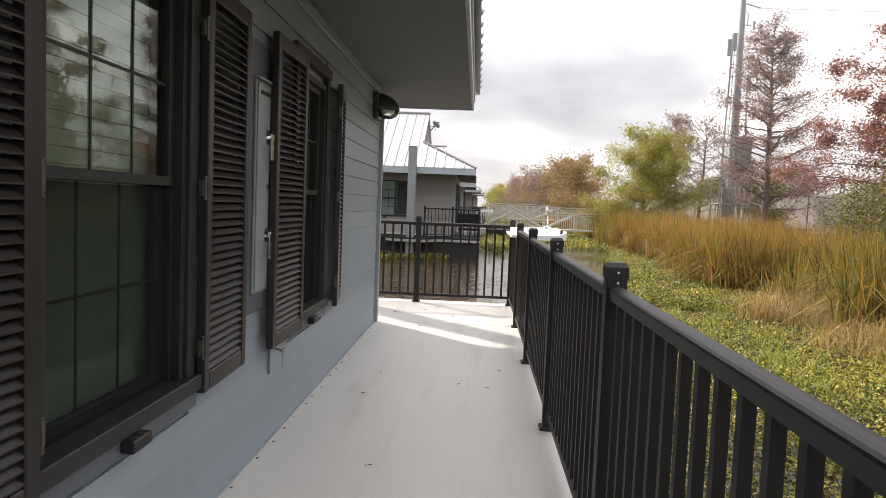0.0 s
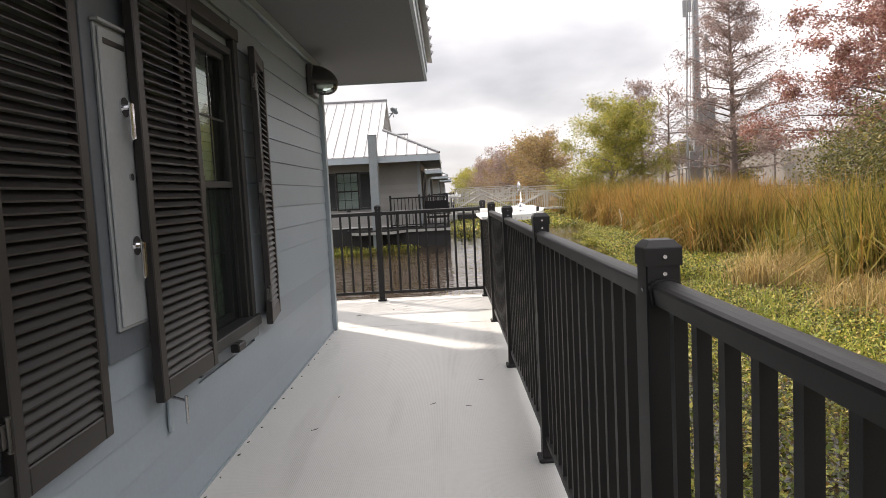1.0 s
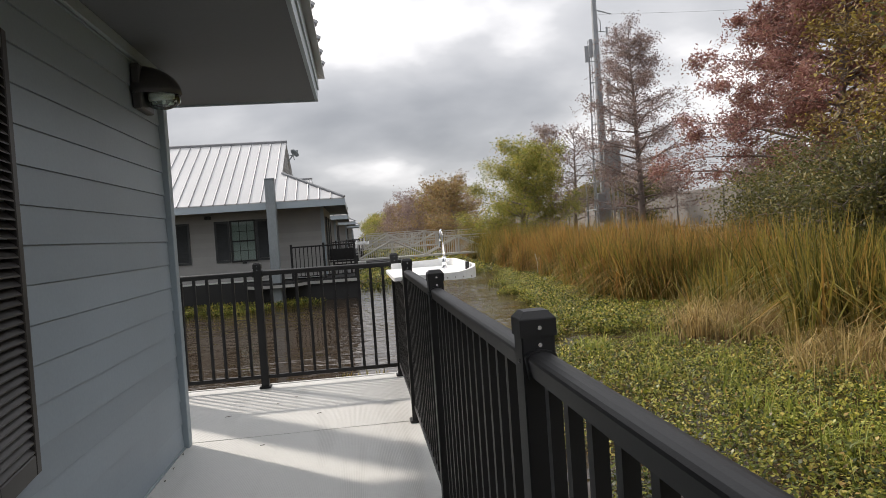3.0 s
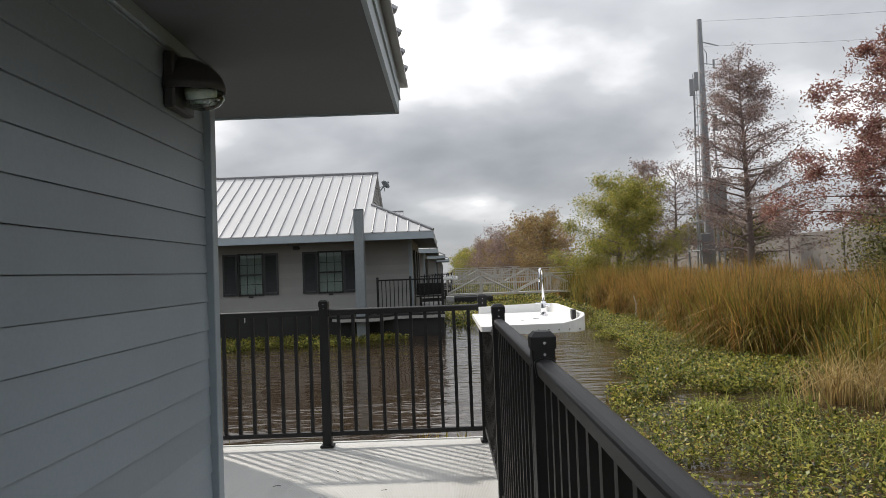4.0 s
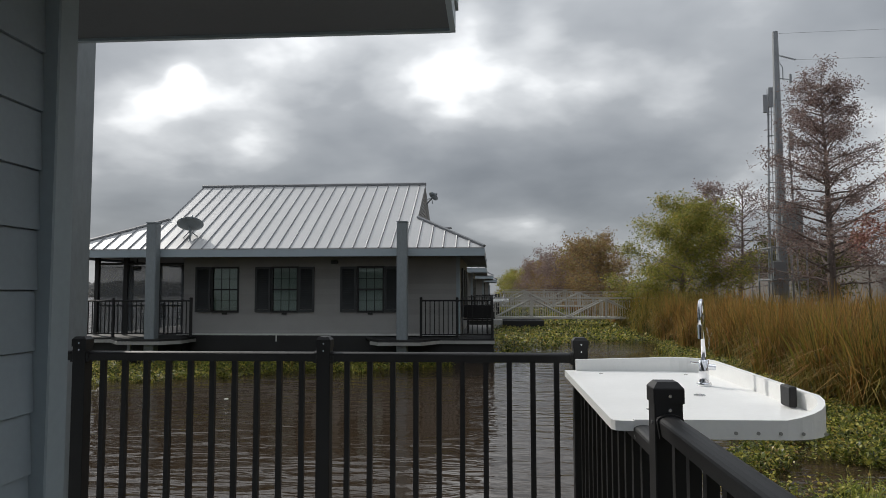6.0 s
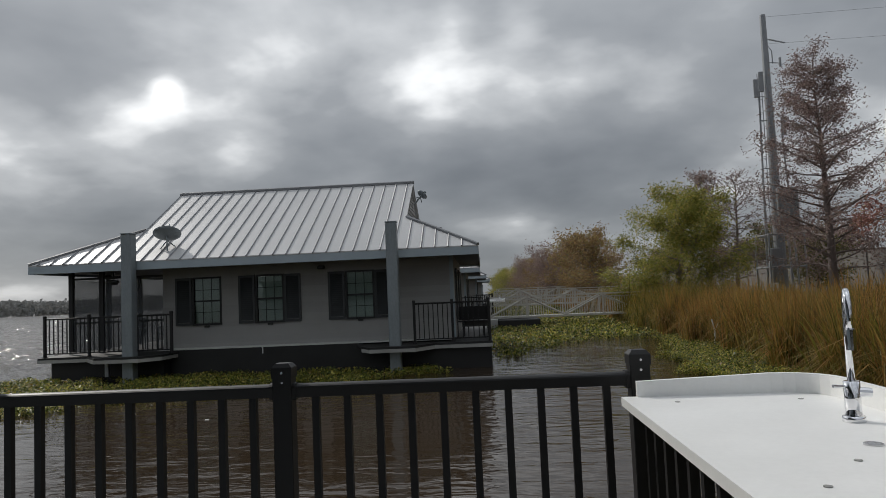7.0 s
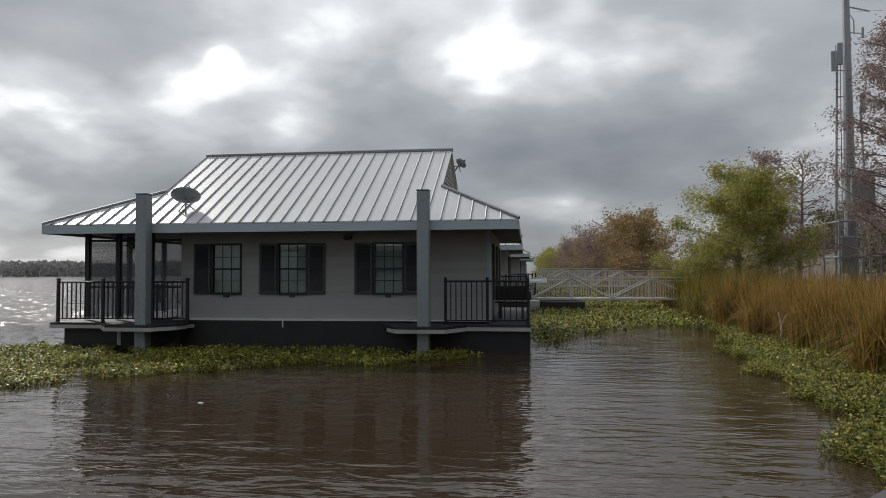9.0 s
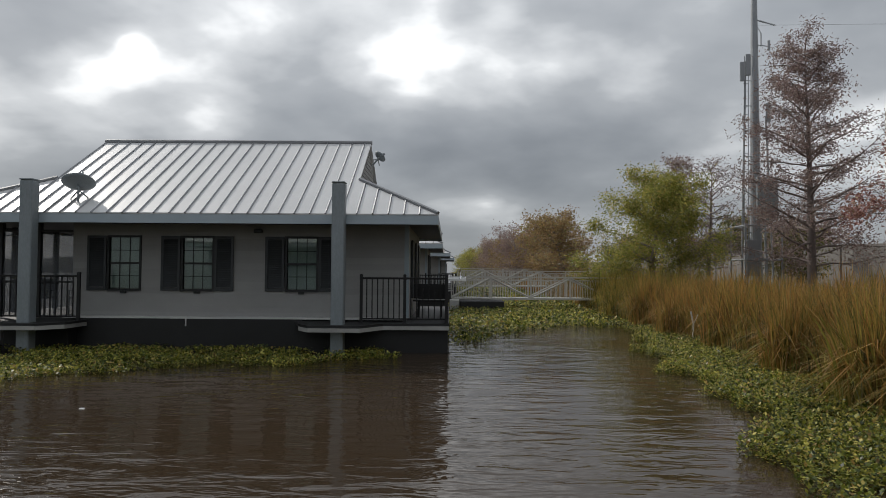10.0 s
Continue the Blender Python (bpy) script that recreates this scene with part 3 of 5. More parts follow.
    # keeper block of the shutters, on the apron
    k = thing("shutter_keeper", (WX + 0.03, cy, WZ0 - 0.09), "small dark grey slotted keeper block under the window", "latch")
    bm = bmesh.new()
    box(bm, 0.0, 0.045, -0.06, 0.06, -0.02, 0.02, bevel=0.005)
    part("block", bm, M_RAIL, k)
    for dy in (-0.022, 0.022):
        part("slot", one_box(0.012, 0.04, dy - 0.012, dy + 0.012, 0.0185, 0.022), M_PIN, k)


house_window("window_1", *WINDOWS[0])
house_window("window_2", *WINDOWS[1])


def louvred_shutter(hinge_y, way, turn, width=0.50, off=0.068, z0=0.54, z1=2.125):
    """way: 1 runs towards +y from its hinges; turn: degrees it stands off the wall."""
    s = thing("louvred_shutter", (WX + off, hinge_y, z0), "dark bronze louvred window shutter folded back on hinges", "shutter", "louvred shutters of the house")
    h = z1 - z0
    st = 0.052
    for nm, a, b in (("stile", 0.0, st), ("stile", width - st, width)):
        part(nm, one_box(-0.018, 0.018, a * way if way > 0 else -b, b if way > 0 else -a, 0, h, bevel=0.004), M_SHUTTER, s)
    lo, hi = (st, width - st) if way > 0 else (-(width - st), -st)
    for nm, a, b in (("rail", 0.0, 0.075), ("rail", h - 0.075, h)):
        part(nm, one_box(-0.017, 0.017, lo + 0.001, hi - 0.001, a, b, bevel=0.004), M_SHUTTER, s)
    bm = bmesh.new()
    slab(bm, [(-0.014, lo + 0.001, 0.014), (0.015, lo + 0.001, -0.014), (0.015, hi - 0.001, -0.014), (-0.014, hi - 0.001, 0.014)], 0.005)
    me = to_mesh("louvre", bm)
    zz = 0.10
    while zz < h - 0.09:
        ob = part("louvre", me, M_SHUTTER, s)
        ob.location.z = zz
        zz += 0.033
    for zz in (0.18, 0.5 * h, h - 0.2):
        bm = bmesh.new()
        tube(bm, (0.012, -0.008 * way, zz - 0.045), (0.012, -0.008 * way, zz + 0.045), 0.005, sides=8)
        for dz in (-0.045, 0.04):
            tube(bm, (0.012, -0.008 * way, zz + dz), (0.012, -0.008 * way, zz + dz + 0.006), 0.008, sides=8)
        box(bm, -0.004, 0.008, -0.03 if way > 0 else 0.004, -0.004 if way > 0 else 0.03, zz - 0.03, zz + 0.03)
        part("hinge", bm, M_PIN, s, "slim steel pin hinge")
    s.rotation_euler = (0, 0, radians(turn))
    return s


louvred_shutter(0.84, -1, -2, width=0.52, off=0.055)
louvred_shutter(1.862, 1, 1.5, width=0.510, off=0.042)
louvred_shutter(3.27, -1, -0.5, width=0.58, off=0.066)
louvred_shutter(4.19, 1, 8, width=0.46, off=0.080)

# hold-back under the swung-out shutter
hb = thing("shutter_holdback", (WX + 0.02, 2.88, 0.46), "small steel shutter hold-back rod on the siding", "latch")
bm = bmesh.new()
tube(bm, (0.0, 0, 0.05), (0.06, 0, 0.03), 0.006)
tube(bm, (0.06, 0, 0.05), (0.06, 0, -0.06), 0.007)
part("rod", bm, M_STEEL, hb)
part("plate", one_box(-0.012, 0.0, -0.02, 0.02, -0.09, 0.06, bevel=0.003), M_TRIM, hb)

# narrow cabinet with two handles
board = thing("mounting_board", (WX + 0.0075, 2.66, 0.745), "dark slate painted board behind the narrow cabinet", "board")
part("panel", one_box(0.0, 0.010, -0.22, 0.24, 0.0, 1.30, bevel=0.002), M_APRON, board)
cab = thing("utility_cabinet", (WX + 0.018, 2.63, 0.84), "narrow grey steel cabinet with two chrome handles", "cabinet")
part("body", one_box(0.0, 0.012, -0.125, 0.125, 0, 1.02, bevel=0.003), M_CABINET, cab)
door = part("door", one_box(0.0125, 0.020, -0.115, 0.115, 0.012, 1.008, bevel=0.003), M_CABINET, cab)
for zz in (0.28, 0.76):
    bm = bmesh.new()
    tube(bm, (0.020, 0.02, zz), (0.026, 0.02, zz), 0.034, sides=16)
    tube(bm, (0.026, 0.02, zz), (0.050, 0.015, zz), 0.012, sides=10)
    box(bm, 0.042, 0.056, 0.002, 0.026, zz - 0.115, zz + 0.016, bevel=0.005)
    part("handle", bm, M_CHROME, door, "chrome lever handle")
part("label_plate", one_box(0.0205, 0.0215, -0.09, 0.06, 0.955, 0.975), M_RAIL, door, "small dark name plate")
part("knob", tube(bmesh.new(), (0.020, 0.03, 0.52), (0.027, 0.03, 0.52), 0.013, sides=10), M_STEEL, door)
part("hood", one_box(-0.0, 0.03, -0.13, 0.13, 1.021, 1.032, bevel=0.002), M_CABINET, cab)


# wall lamp under the eaves
def wall_lamp(x, y, z):
    s = thing("wall_lamp", (x, y, z), "dark bronze dome wall lamp with clear lens", "lamp")
    bm = bmesh.new()
    bmesh.ops.create_uvsphere(bm, u_segments=24, v_segments=16, radius=1.0)
    bmesh.ops.delete(bm, geom=[v for v in bm.verts if v.co.x < -0.01 or v.co.z < -0.01], context="VERTS")
    for v in bm.verts:
        v.co = Vector((v.co.x * 0.25, v.co.y * 0.14, v.co.z * 0.18))
    bmesh.ops.solidify(bm, geom=bm.faces[:], thickness=0.008)
    part("hood", bm, M_LAMP, s, smooth=True)
    part("back_plate", one_box(0.0, 0.05, -0.13, 0.13, -0.09, 0.17, bevel=0.008), M_LAMP, s)
    bm = bmesh.new()
    bmesh.ops.create_uvsphere(bm, u_segments=20, v_segments=12, radius=1.0)
    for v in bm.verts:
        v.co = Vector((0.13 + v.co.x * 0.11, v.co.y * 0.11, -0.012 + v.co.z * 0.07))
    part("lens", bm, M_GLASS, s, "clear prismatic lens", smooth=True)
    bm = bmesh.new()
    tube(bm, (0.06, 0, 0.0), (0.2, 0, 0.0), 0.03, 0.022, 12)
    part("bulb", bm, M_WHITE, s)


wall_lamp(WX + 0.008, 6.28, 2.22)

# ---------------------------------------------------------------- deck of the walkway
RX, RY = 1.693, 8.41                    # lines of the side and front railings
deck = thing("floor_deck", (0, 0, 0), "pale grey finely ribbed walkway deck, scuffed", "deck", kind="structure")
part("deck_panel", one_box(WX + 0.008, RX + 0.10, -4.5, 6.80, -0.06, 0.0, bevel=0.003), M_DECK, deck)
part("deck_panel", one_box(-3.0, RX + 0.10, 6.812, 8.52, -0.06, 0.0, bevel=0.003), M_DECK, deck)
part("edge_board", one_box(-3.0, RX + 0.10, 8.522, 8.56, -0.16, 0.006, bevel=0.004), M_DECKEDGE, deck)
part("edge_board", one_box(RX + 0.102, RX + 0.14, -4.5, 8.56, -0.16, 0.006, bevel=0.004), M_DECKEDGE, deck)
part("ledge", one_box(-3.0, RX + 0.3, 8.562, 8.95, -0.36, -0.22, bevel=0.01), M_LEDGE, deck, "dark weathered ledge with wet litter")
tagged(part("trim", one_box(WX - 0.02, WX + 0.016, -3.4, WY - 0.06, 0.001, 0.012), M_TRIM), "narrow skirting where wall meets deck", "trim", kind="structure")
part("hull", one_box(-2.9, RX - 0.05, -4.4, 8.5, -1.0, -0.165), M_HULL, deck, "black float under the deck")

# twigs and dry leaf bits on the deck
rng = random.Random(4)
for i in range(16):
    x, y = rng.uniform(0.25, 1.55), rng.uniform(0.4, 8.0)
    g = thing("leaf_scrap", (x, y, 0.0), "small dark dry twig lying on the deck", "litter", "twigs on the deck")
    bm = bmesh.new()
    a = rng.uniform(0, 6.28)
    p0 = Vector((0, 0, 0.003))
    for k in range(3):
        p1 = p0 + Vector((math.cos(a), math.sin(a), 0)) * rng.uniform(0.008, 0.018)
        tube(bm, p0, p1, 0.0022, 0.0016, 4)
        a += rng.uniform(-0.7, 0.7)
        p0 = p1
    part("twig", bm, M_DIRT, g)
for i in range(26):
    y = 0.3 + i * 0.25 + rng.uniform(-0.08, 0.08)
    g = thing("leaf_scrap", (WX + 0.03 + rng.uniform(0, 0.02), y, 0.0), "dark dry crumb of leaf in the wall corner", "litter", "twigs on the deck")
    bm = bmesh.new()
    tube(bm, (0, 0, 0.004), (rng.uniform(-0.006, 0.01), rng.uniform(0.008, 0.025), 0.004), 0.0035, 0.002, 5)
    part("crumb", bm, M_DIRT, g)


# ---------------------------------------------------------------- railings
def rail_meshes():
    bm = bmesh.new()
    box(bm, -0.0335, 0.0335, -0.0335, 0.0335, 0, 1.10, bevel=0.003)
    post = to_mesh("post", bm)
    bm = bmesh.new()
    rings = []
    for hw, zc in ((0.0365, 1.088), (0.0365, 1.122), (0.0355, 1.1245), (0.024, 1.138)):
        rings.append([bm.verts.new((sx * hw, sy * hw, zc)) for sx, sy in ((-1, -1), (1, -1), (1, 1), (-1, 1))])
    for lo_, hi_ in zip(rings, rings[1:]):
        for i in range(4):
            bm.faces.new((lo_[i], lo_[(i + 1) % 4], hi_[(i + 1) % 4], hi_[i]))
    bm.faces.new(rings[-1])
    bm.faces.new(rings[0][::-1])
    cap = to_mesh("cap", bm)
    base = to_mesh("base_plate", one_box(-0.052, 0.052, -0.052, 0.052, 0.0, 0.02, bevel=0.006))
    bm = bmesh.new()
    tube(bm, (0, 0, 0), (0, -0.003, 0), 0.0042, sides=10)
    screw = to_mesh("screw", bm)
    picket = to_mesh("picket", one_box(-0.0125, 0.0125, -0.0125, 0.0125, 0.085, 1.02))
    return post, cap, base, screw, picket


POST, CAP, BASE, SCREW, PICKET = rail_meshes()


def rail_post(parent, x, y):
    p = part("post", POST, M_RAIL, parent)
    p.location = (x, y, 0)
    for nm, me in (("cap", CAP), ("base_plate", BASE)):
        part(nm, me, M_RAIL, p)
    for zz in (1.106, 1.072):
        s = part("screw", SCREW, M_STEEL, p, "bright screw head")
        s.location = (0.002, -0.0368 if zz > 1.08 else -0.0338, zz)
    s = part("screw", SCREW, M_STEEL, p, "bright screw head")
    s.location, s.rotation_euler = (-0.0338, -0.012, 1.040), (0, 0, radians(-90))
    return p


def rail_profile(p, q, z0, z1, half, crown=0.0):
    """A bar from p to q in plan."""
    p, q = Vector((*p, 0)), Vector((*q, 0))
    d = (q - p).normalized()
    n = Vector((-d.y, d.x, 0))
    arc = [(half * math.cos(math.pi * k / 8), z1 - crown + crown * math.sin(math.pi * k / 8)) for k in range(9)]
    prof = [(-half * 0.8, z0), (half * 0.8, z0)] + arc
    bm = bmesh.new()
    a = [bm.verts.new(p + n * u + Vector((0, 0, z))) for u, z in prof]
    b = [bm.verts.new(q + n * u + Vector((0, 0, z))) for u, z in prof]
    k = len(prof)
    for i in range(k):
        bm.faces.new((a[i], a[(i + 1) % k], b[(i + 1) % k], b[i]))
    bm.faces.new(a[::-1])
    bm.faces.new(b)
    bmesh.ops.recalc_face_normals(bm, faces=bm.faces[:])
    return bm


def rail_panel(parent, p, q, top=1.065, spacing=0.1125):
    a, b = Vector(p), Vector(q)
    d = (b - a).normalized()
    e, f = a + d * 0.034, b - d * 0.034
    part("top_rail", rail_profile(e, f, top - 0.046, top, 0.0275, 0.013), M_RAIL, parent)
    part("bottom_rail", rail_profile(e, f, 0.085, 0.12, 0.018, 0.004), M_RAIL, parent)
    for s, u in ((e, d), (f, -d)):
        part("bracket", rail_profile(s + u * 0.0005, s + u * 0.014, top - 0.054, top + 0.004, 0.0315, 0.015), M_RAIL, parent)
    n = max(2, round((b - a).length / spacing))
    for i in range(1, n):
        c = a + (b - a) * (i / n)
        k = part("picket", PICKET, M_RAIL, parent)
        k.location = (c.x, c.y, 0)
        if top < 1.04:
            k.scale.z = (top - 0.03) / 1.04


POSTS_Y = [-3.56, -1.84, -0.115, 1.609, 3.339, 5.059, 6.78, RY]
side = thing("deck_railing", (RX, 2.5, 0), "black powder-coated metal deck railing with pickets", "railing", "railings of the walkway")
side.location = (0, 0, 0)
for y in POSTS_Y:
    rail_post(side, RX, y)
for a, b in zip(POSTS_Y, POSTS_Y[1:]):
    rail_panel(side, (RX, a), (RX, b), top=0.985 if a > 6 else 1.060)
front = thing("deck_railing", (0, 0, 0), "black powder-coated metal deck railing with pickets", "railing", "railings of the walkway")
FRONT_X = [-2.9, -1.845, -0.78, 0.455, RX]
for x in FRONT_X[:-1]:
    rail_post(front, x, RY)
for a, b in zip(FRONT_X, FRONT_X[1:]):
    rail_panel(front, (a, RY), (b, RY))


# ---------------------------------------------------------------- fish-cleaning table on the railing
def cleaning_table(ox, oy):
    s = thing("cleaning_table", (ox, oy, 0), "white marine-board fish-cleaning table fixed over the railing", "table", "cleaning tables")
    x0, x1, y0, y1, z = -0.085, 0.55, 0.25, 1.52, 0.995
    bm = bmesh.new()
    r = 0.16
    out = [(x0, y0 + 0.03), (x0 + 0.009, y0 + 0.009), (x0 + 0.03, y0), (x1 - r, y0)] + [(x1 - r + r * math.sin(a), y0 + r - r * math.cos(a)) for a in np.linspace(0.2, 1.5, 6)] + [(x1 - r + r * math.cos(a), y1 - r + r * math.sin(a)) for a in np.linspace(0, 1.57, 7)] + [(x0, y1)]
    out = [(min(px, x1 - 0.004), min(max(py, y0 + 0.004), y1 - 0.004)) for px, py in out]
    prism(out, z - 0.028, z, bm)
    part("tabletop", bm, M_WHITE, s)
    rim = [(x0 + 0.05, y1)] + [(x1 - r + r * math.cos(a), y1 - r + r * math.sin(a)) for a in np.linspace(1.57, 0, 7)] + [(x1 - r + r * math.sin(a), y0 + r - r * math.cos(a)) for a in np.linspace(1.57, 0, 7)] + [(x0 + 0.06, y0)]
    inner = []
    c = Vector(((x0 + x1) / 2, (y0 + y1) / 2))
    pts = [Vector(p) for p in rim]
    for i, p in enumerate(pts):
        d = (pts[min(i + 1, len(pts) - 1)] - pts[max(i - 1, 0)]).normalized()
        inner.append(p + Vector((d.y, -d.x)) * 0.02)
    bm = bmesh.new()
    hs = [0.050] + [0.062] * 7 + [float(v) for v in np.linspace(0.052, 0.006, 7)] + [0.004]
    ring = []
    for p, q, h in zip(pts, inner, hs):
        ring.append([bm.verts.new((p.x, p.y, z - 0.048)), bm.verts.new((p.x, p.y, z + h)), bm.verts.new((q.x, q.y, z + h)), bm.verts.new((q.x, q.y, z - 0.001))])
    for a, b in zip(ring, ring[1:]):
        for i in range(4):
            bm.faces.new((a[i], b[i], b[(i + 1) % 4], a[(i + 1) % 4]))
    bm.faces.new(ring[0])
    bm.faces.new(ring[-1][::-1])
    bmesh.ops.recalc_face_normals(bm, faces=bm.faces[:])
    part("splash_rim", bm, M_WHITE, s)
    part("drain", tube(bmesh.new(), (0.3, 0.75, z), (0.3, 0.75, z + 0.003), 0.02, sides=14), M_STEEL, s)
    for px, py in ((0.06, 0.45), (0.06, 1.38), (0.42, 1.36), (0.2, 0.62)):
        part("screw", tube(bmesh.new(), (px, py, z), (px, py, z + 0.002), 0.008, sides=10), M_DARKMARK, s)
    for k in range(5):
        part("screw", tube(bmesh.new(), (0.25 + k * 0.06, y0 - 0.004, z - 0.03), (0.25 + k * 0.06, y0, z - 0.03), 0.005, sides=8), M_DARKMARK, s)
    f = thing("faucet", (ox + 0.39, oy + 1.0, z), "chrome gooseneck faucet standing on the white table", "faucet", "faucets")
    part("base", tube(tube(bmesh.new(), (0, 0, 0), (0, 0, 0.014), 0.027, sides=16), (0, 0, 0.014), (0, 0, 0.10), 0.019, sides=16), M_CHROME, f, smooth=True)
    bm = bmesh.new()
    pts = [(0, 0, 0.10), (0, 0, 0.26)] + [(-0.016 * (1 - math.cos(a)), -0.038 + 0.038 * math.cos(a), 0.27 + 0.055 * math.sin(a)) for a in np.linspace(0, 3.14, 13)] + [(-0.032, -0.076, 0.21)]
    bent_tube(bm, pts, 0.009, 10)
    part("neck", bm, M_CHROME, f, smooth=True)
    part("spray_head", tube(bmesh.new(), (-0.032, -0.076, 0.235), (-0.032, -0.076, 0.185), 0.013, 0.011, 12), M_CHROME, f)
    bm = bmesh.new()
    tube(bm, (0, 0, 0.075), (0.042, -0.01, 0.072), 0.013, 0.011, 12)
    tube(bm, (0.0, 0, 0.085), (-0.055, -0.02, 0.092), 0.004, 0.004, 8)
    part("lever", bm, M_CHROME, f)
    return s, f


table, faucet = cleaning_table(RX, 6.78)
hose = thing("hose_bracket", (RX + 0.505, 7.3, 1.0), "small dark clip on the table rim", "bracket")
part("clip", one_box(-0.012, 0.012, -0.035, 0.035, -0.002, 0.062, bevel=0.004), M_RAIL, hose)


# ---------------------------------------------------------------- floating houses along the bank
HX0, HX1, HY0, HY1 = -11.05, 1.10, 23.96, 32.45   # eave lines of the near one
HE, HR, HRY = 2.60, 5.00, 28.205                  # eave and ridge heights, ridge line
HWX0, HWX1, HWY = -7.90, 0.36, 25.18              # closed part of its wall facing the walkway
GZ = 3.60


def floating_house():
    o = Vector((-5.0, 28.2, 0))
    h = thing("floating_house", o, "grey lap-sided floating house with silver metal roof", "house", "floating houses")

    def p(nm, bm, mat, parent=h, label="", smooth=False):
        ob = part(nm, bm, mat, parent, label, smooth)
        if not ob.data.get("moved"):
            ob.data.transform(Matrix.Translation(-o))
            ob.data["moved"] = 1
        return ob

    wins = [(-7.00, -6.26), (-5.18, -4.46), (-2.62, -1.90)]
    z0, z1 = 0.82, 2.08
    # wall towards the walkway, pierced by three windows
    bm = bmesh.new()
    edge = HWX0
    for a, b in wins:
        box(bm, edge, a, HWY, HWY + 0.14, 0.1, 2.42)
        box(bm, a, b, HWY, HWY + 0.14, 0.1, z0)
        box(bm, a, b, HWY, HWY + 0.14, z1, 2.42)
        edge = b
    box(bm, edge, HWX1, HWY, HWY + 0.14, 0.1, 2.42)
    wall = p("wall", bm, M_FARWALL)
    z = 0.11
    while z < 2.38:
        zt = min(z + BOARD, 2.41)
        cuts = [(HWX0, HWX1 - 0.10)] if zt < z0 or z > z1 else [(HWX0, wins[0][0] - 0.06), (wins[0][1] + 0.06, wins[1][0] - 0.06), (wins[1][1] + 0.06, wins[2][0] - 0.06), (wins[2][1] + 0.06, HWX1 - 0.10)]
        for a, b in cuts:
            bm = bmesh.new()
            lo = [bm.verts.new(c) for c in ((a, HWY - 0.016, z), (b, HWY - 0.016, z), (b, HWY - 0.003, zt), (a, HWY - 0.003, zt))]
            hi = [bm.verts.new(c) for c in ((a, HWY - 0.001, z), (b, HWY - 0.001, z), (b, HWY - 0.001, zt), (a, HWY - 0.001, zt))]
            bm.faces.new(lo)
            for i in range(4):
                bm.faces.new((lo[i], hi[i], hi[(i + 1) % 4], lo[(i + 1) % 4]))
            bmesh.ops.recalc_face_normals(bm, faces=bm.faces[:])
            p("board", bm, M_FARWALL, wall)
        z += BOARD
    p("corner_board", one_box(HWX1 - 0.098, HWX1 + 0.012, HWY - 0.022, HWY + 0.10, 0.1, 2.42), M_TRIM, wall)
    p("wall", one_box(HWX1 - 0.14, HWX1 - 0.001, HWY + 0.141, 31.2, 0.1, 2.42), M_FARWALL)
    p("wall", one_box(HWX0, HWX1 - 0.141, 31.06, 31.2, 0.1, 2.42), M_FARWALL)
    p("wall", one_box(HWX0, HWX0 + 0.14, HWY + 0.141, 31.059, 0.1, 2.42), M_FARWALL)
    p("wall_base_trim", one_box(HWX0, HWX1, HWY - 0.42, HWY - 0.019, 0.125, 0.16), M_DECKEDGE)
    # windows and their shutters
    for a, b in wins:
        bm = bmesh.new()
        f = 0.055
        box(bm, a - 0.05, a, HWY - 0.03, HWY + 0.05, z0 - 0.05, z1 + 0.05)
        box(bm, b, b + 0.05, HWY - 0.03, HWY + 0.05, z0 - 0.05, z1 + 0.05)
        box(bm, a, b, HWY - 0.03, HWY + 0.05, z1, z1 + 0.05)
        box(bm, a, b, HWY - 0.045, HWY + 0.05, z0 - 0.05, z0)
        zm = (z0 + z1) / 2
        box(bm, a + 0.001, b - 0.001, HWY + 0.0, HWY + 0.04, zm - 0.025, zm + 0.025)
        w = p("window", bm, M_FRAME, h, "dark window with white blind behind")
        bm = bmesh.new()
        for i in (1, 2):
            xx = a + (b - a) * i / 3
            box(bm, xx - 0.009, xx + 0.009, HWY + 0.012, HWY + 0.024, z0, z1)
        for zz in ((z0 + zm) / 2, (z1 + zm) / 2):
            box(bm, a, b, HWY + 0.010, HWY + 0.022, zz - 0.008, zz + 0.008)
        p("muntin", bm, M_FRAME, w)
        for q0, q1 in ((z0 + 0.001, zm - 0.026), (zm + 0.026, z1 - 0.001)):
            g = p("pane", one_box(a + 0.001, b - 0.001, HWY + 0.026, HWY + 0.030, q0, q1), M_GLASS, w)
            glaze(g, 1, -1).visible_shadow = False
        p("blind", one_box(a, b, HWY + 0.08, HWY + 0.09, z0 + 0.02, z1), M_FARBLIND, w)
        p("keeper", one_box((a + b) / 2 - 0.07, (a + b) / 2 + 0.07, HWY - 0.07, HWY - 0.02, z0 - 0.11, z0 - 0.055), M_FRAME, w)
        for u0, u1 in ((a - 0.53, a - 0.06), (b + 0.06, b + 0.53)):
            if a < -6 and u0 > b:
                continue
            bm = bmesh.new()
            box(bm, u0, u0 + 0.06, HWY - 0.06, HWY - 0.02, z0 - 0.04, z1 + 0.04)
            box(bm, u1 - 0.06, u1, HWY - 0.06, HWY - 0.02, z0 - 0.04, z1 + 0.04)
            for q in (z0 - 0.04, z1 - 0.03):
                box(bm, u0 + 0.061, u1 - 0.061, HWY - 0.058, HWY - 0.022, q, q + 0.07)
            s = p("shutter", bm, M_SHUTTER_FAR, h, "slate louvred shutter")
            bm = bmesh.new()
            q = z0 + 0.05
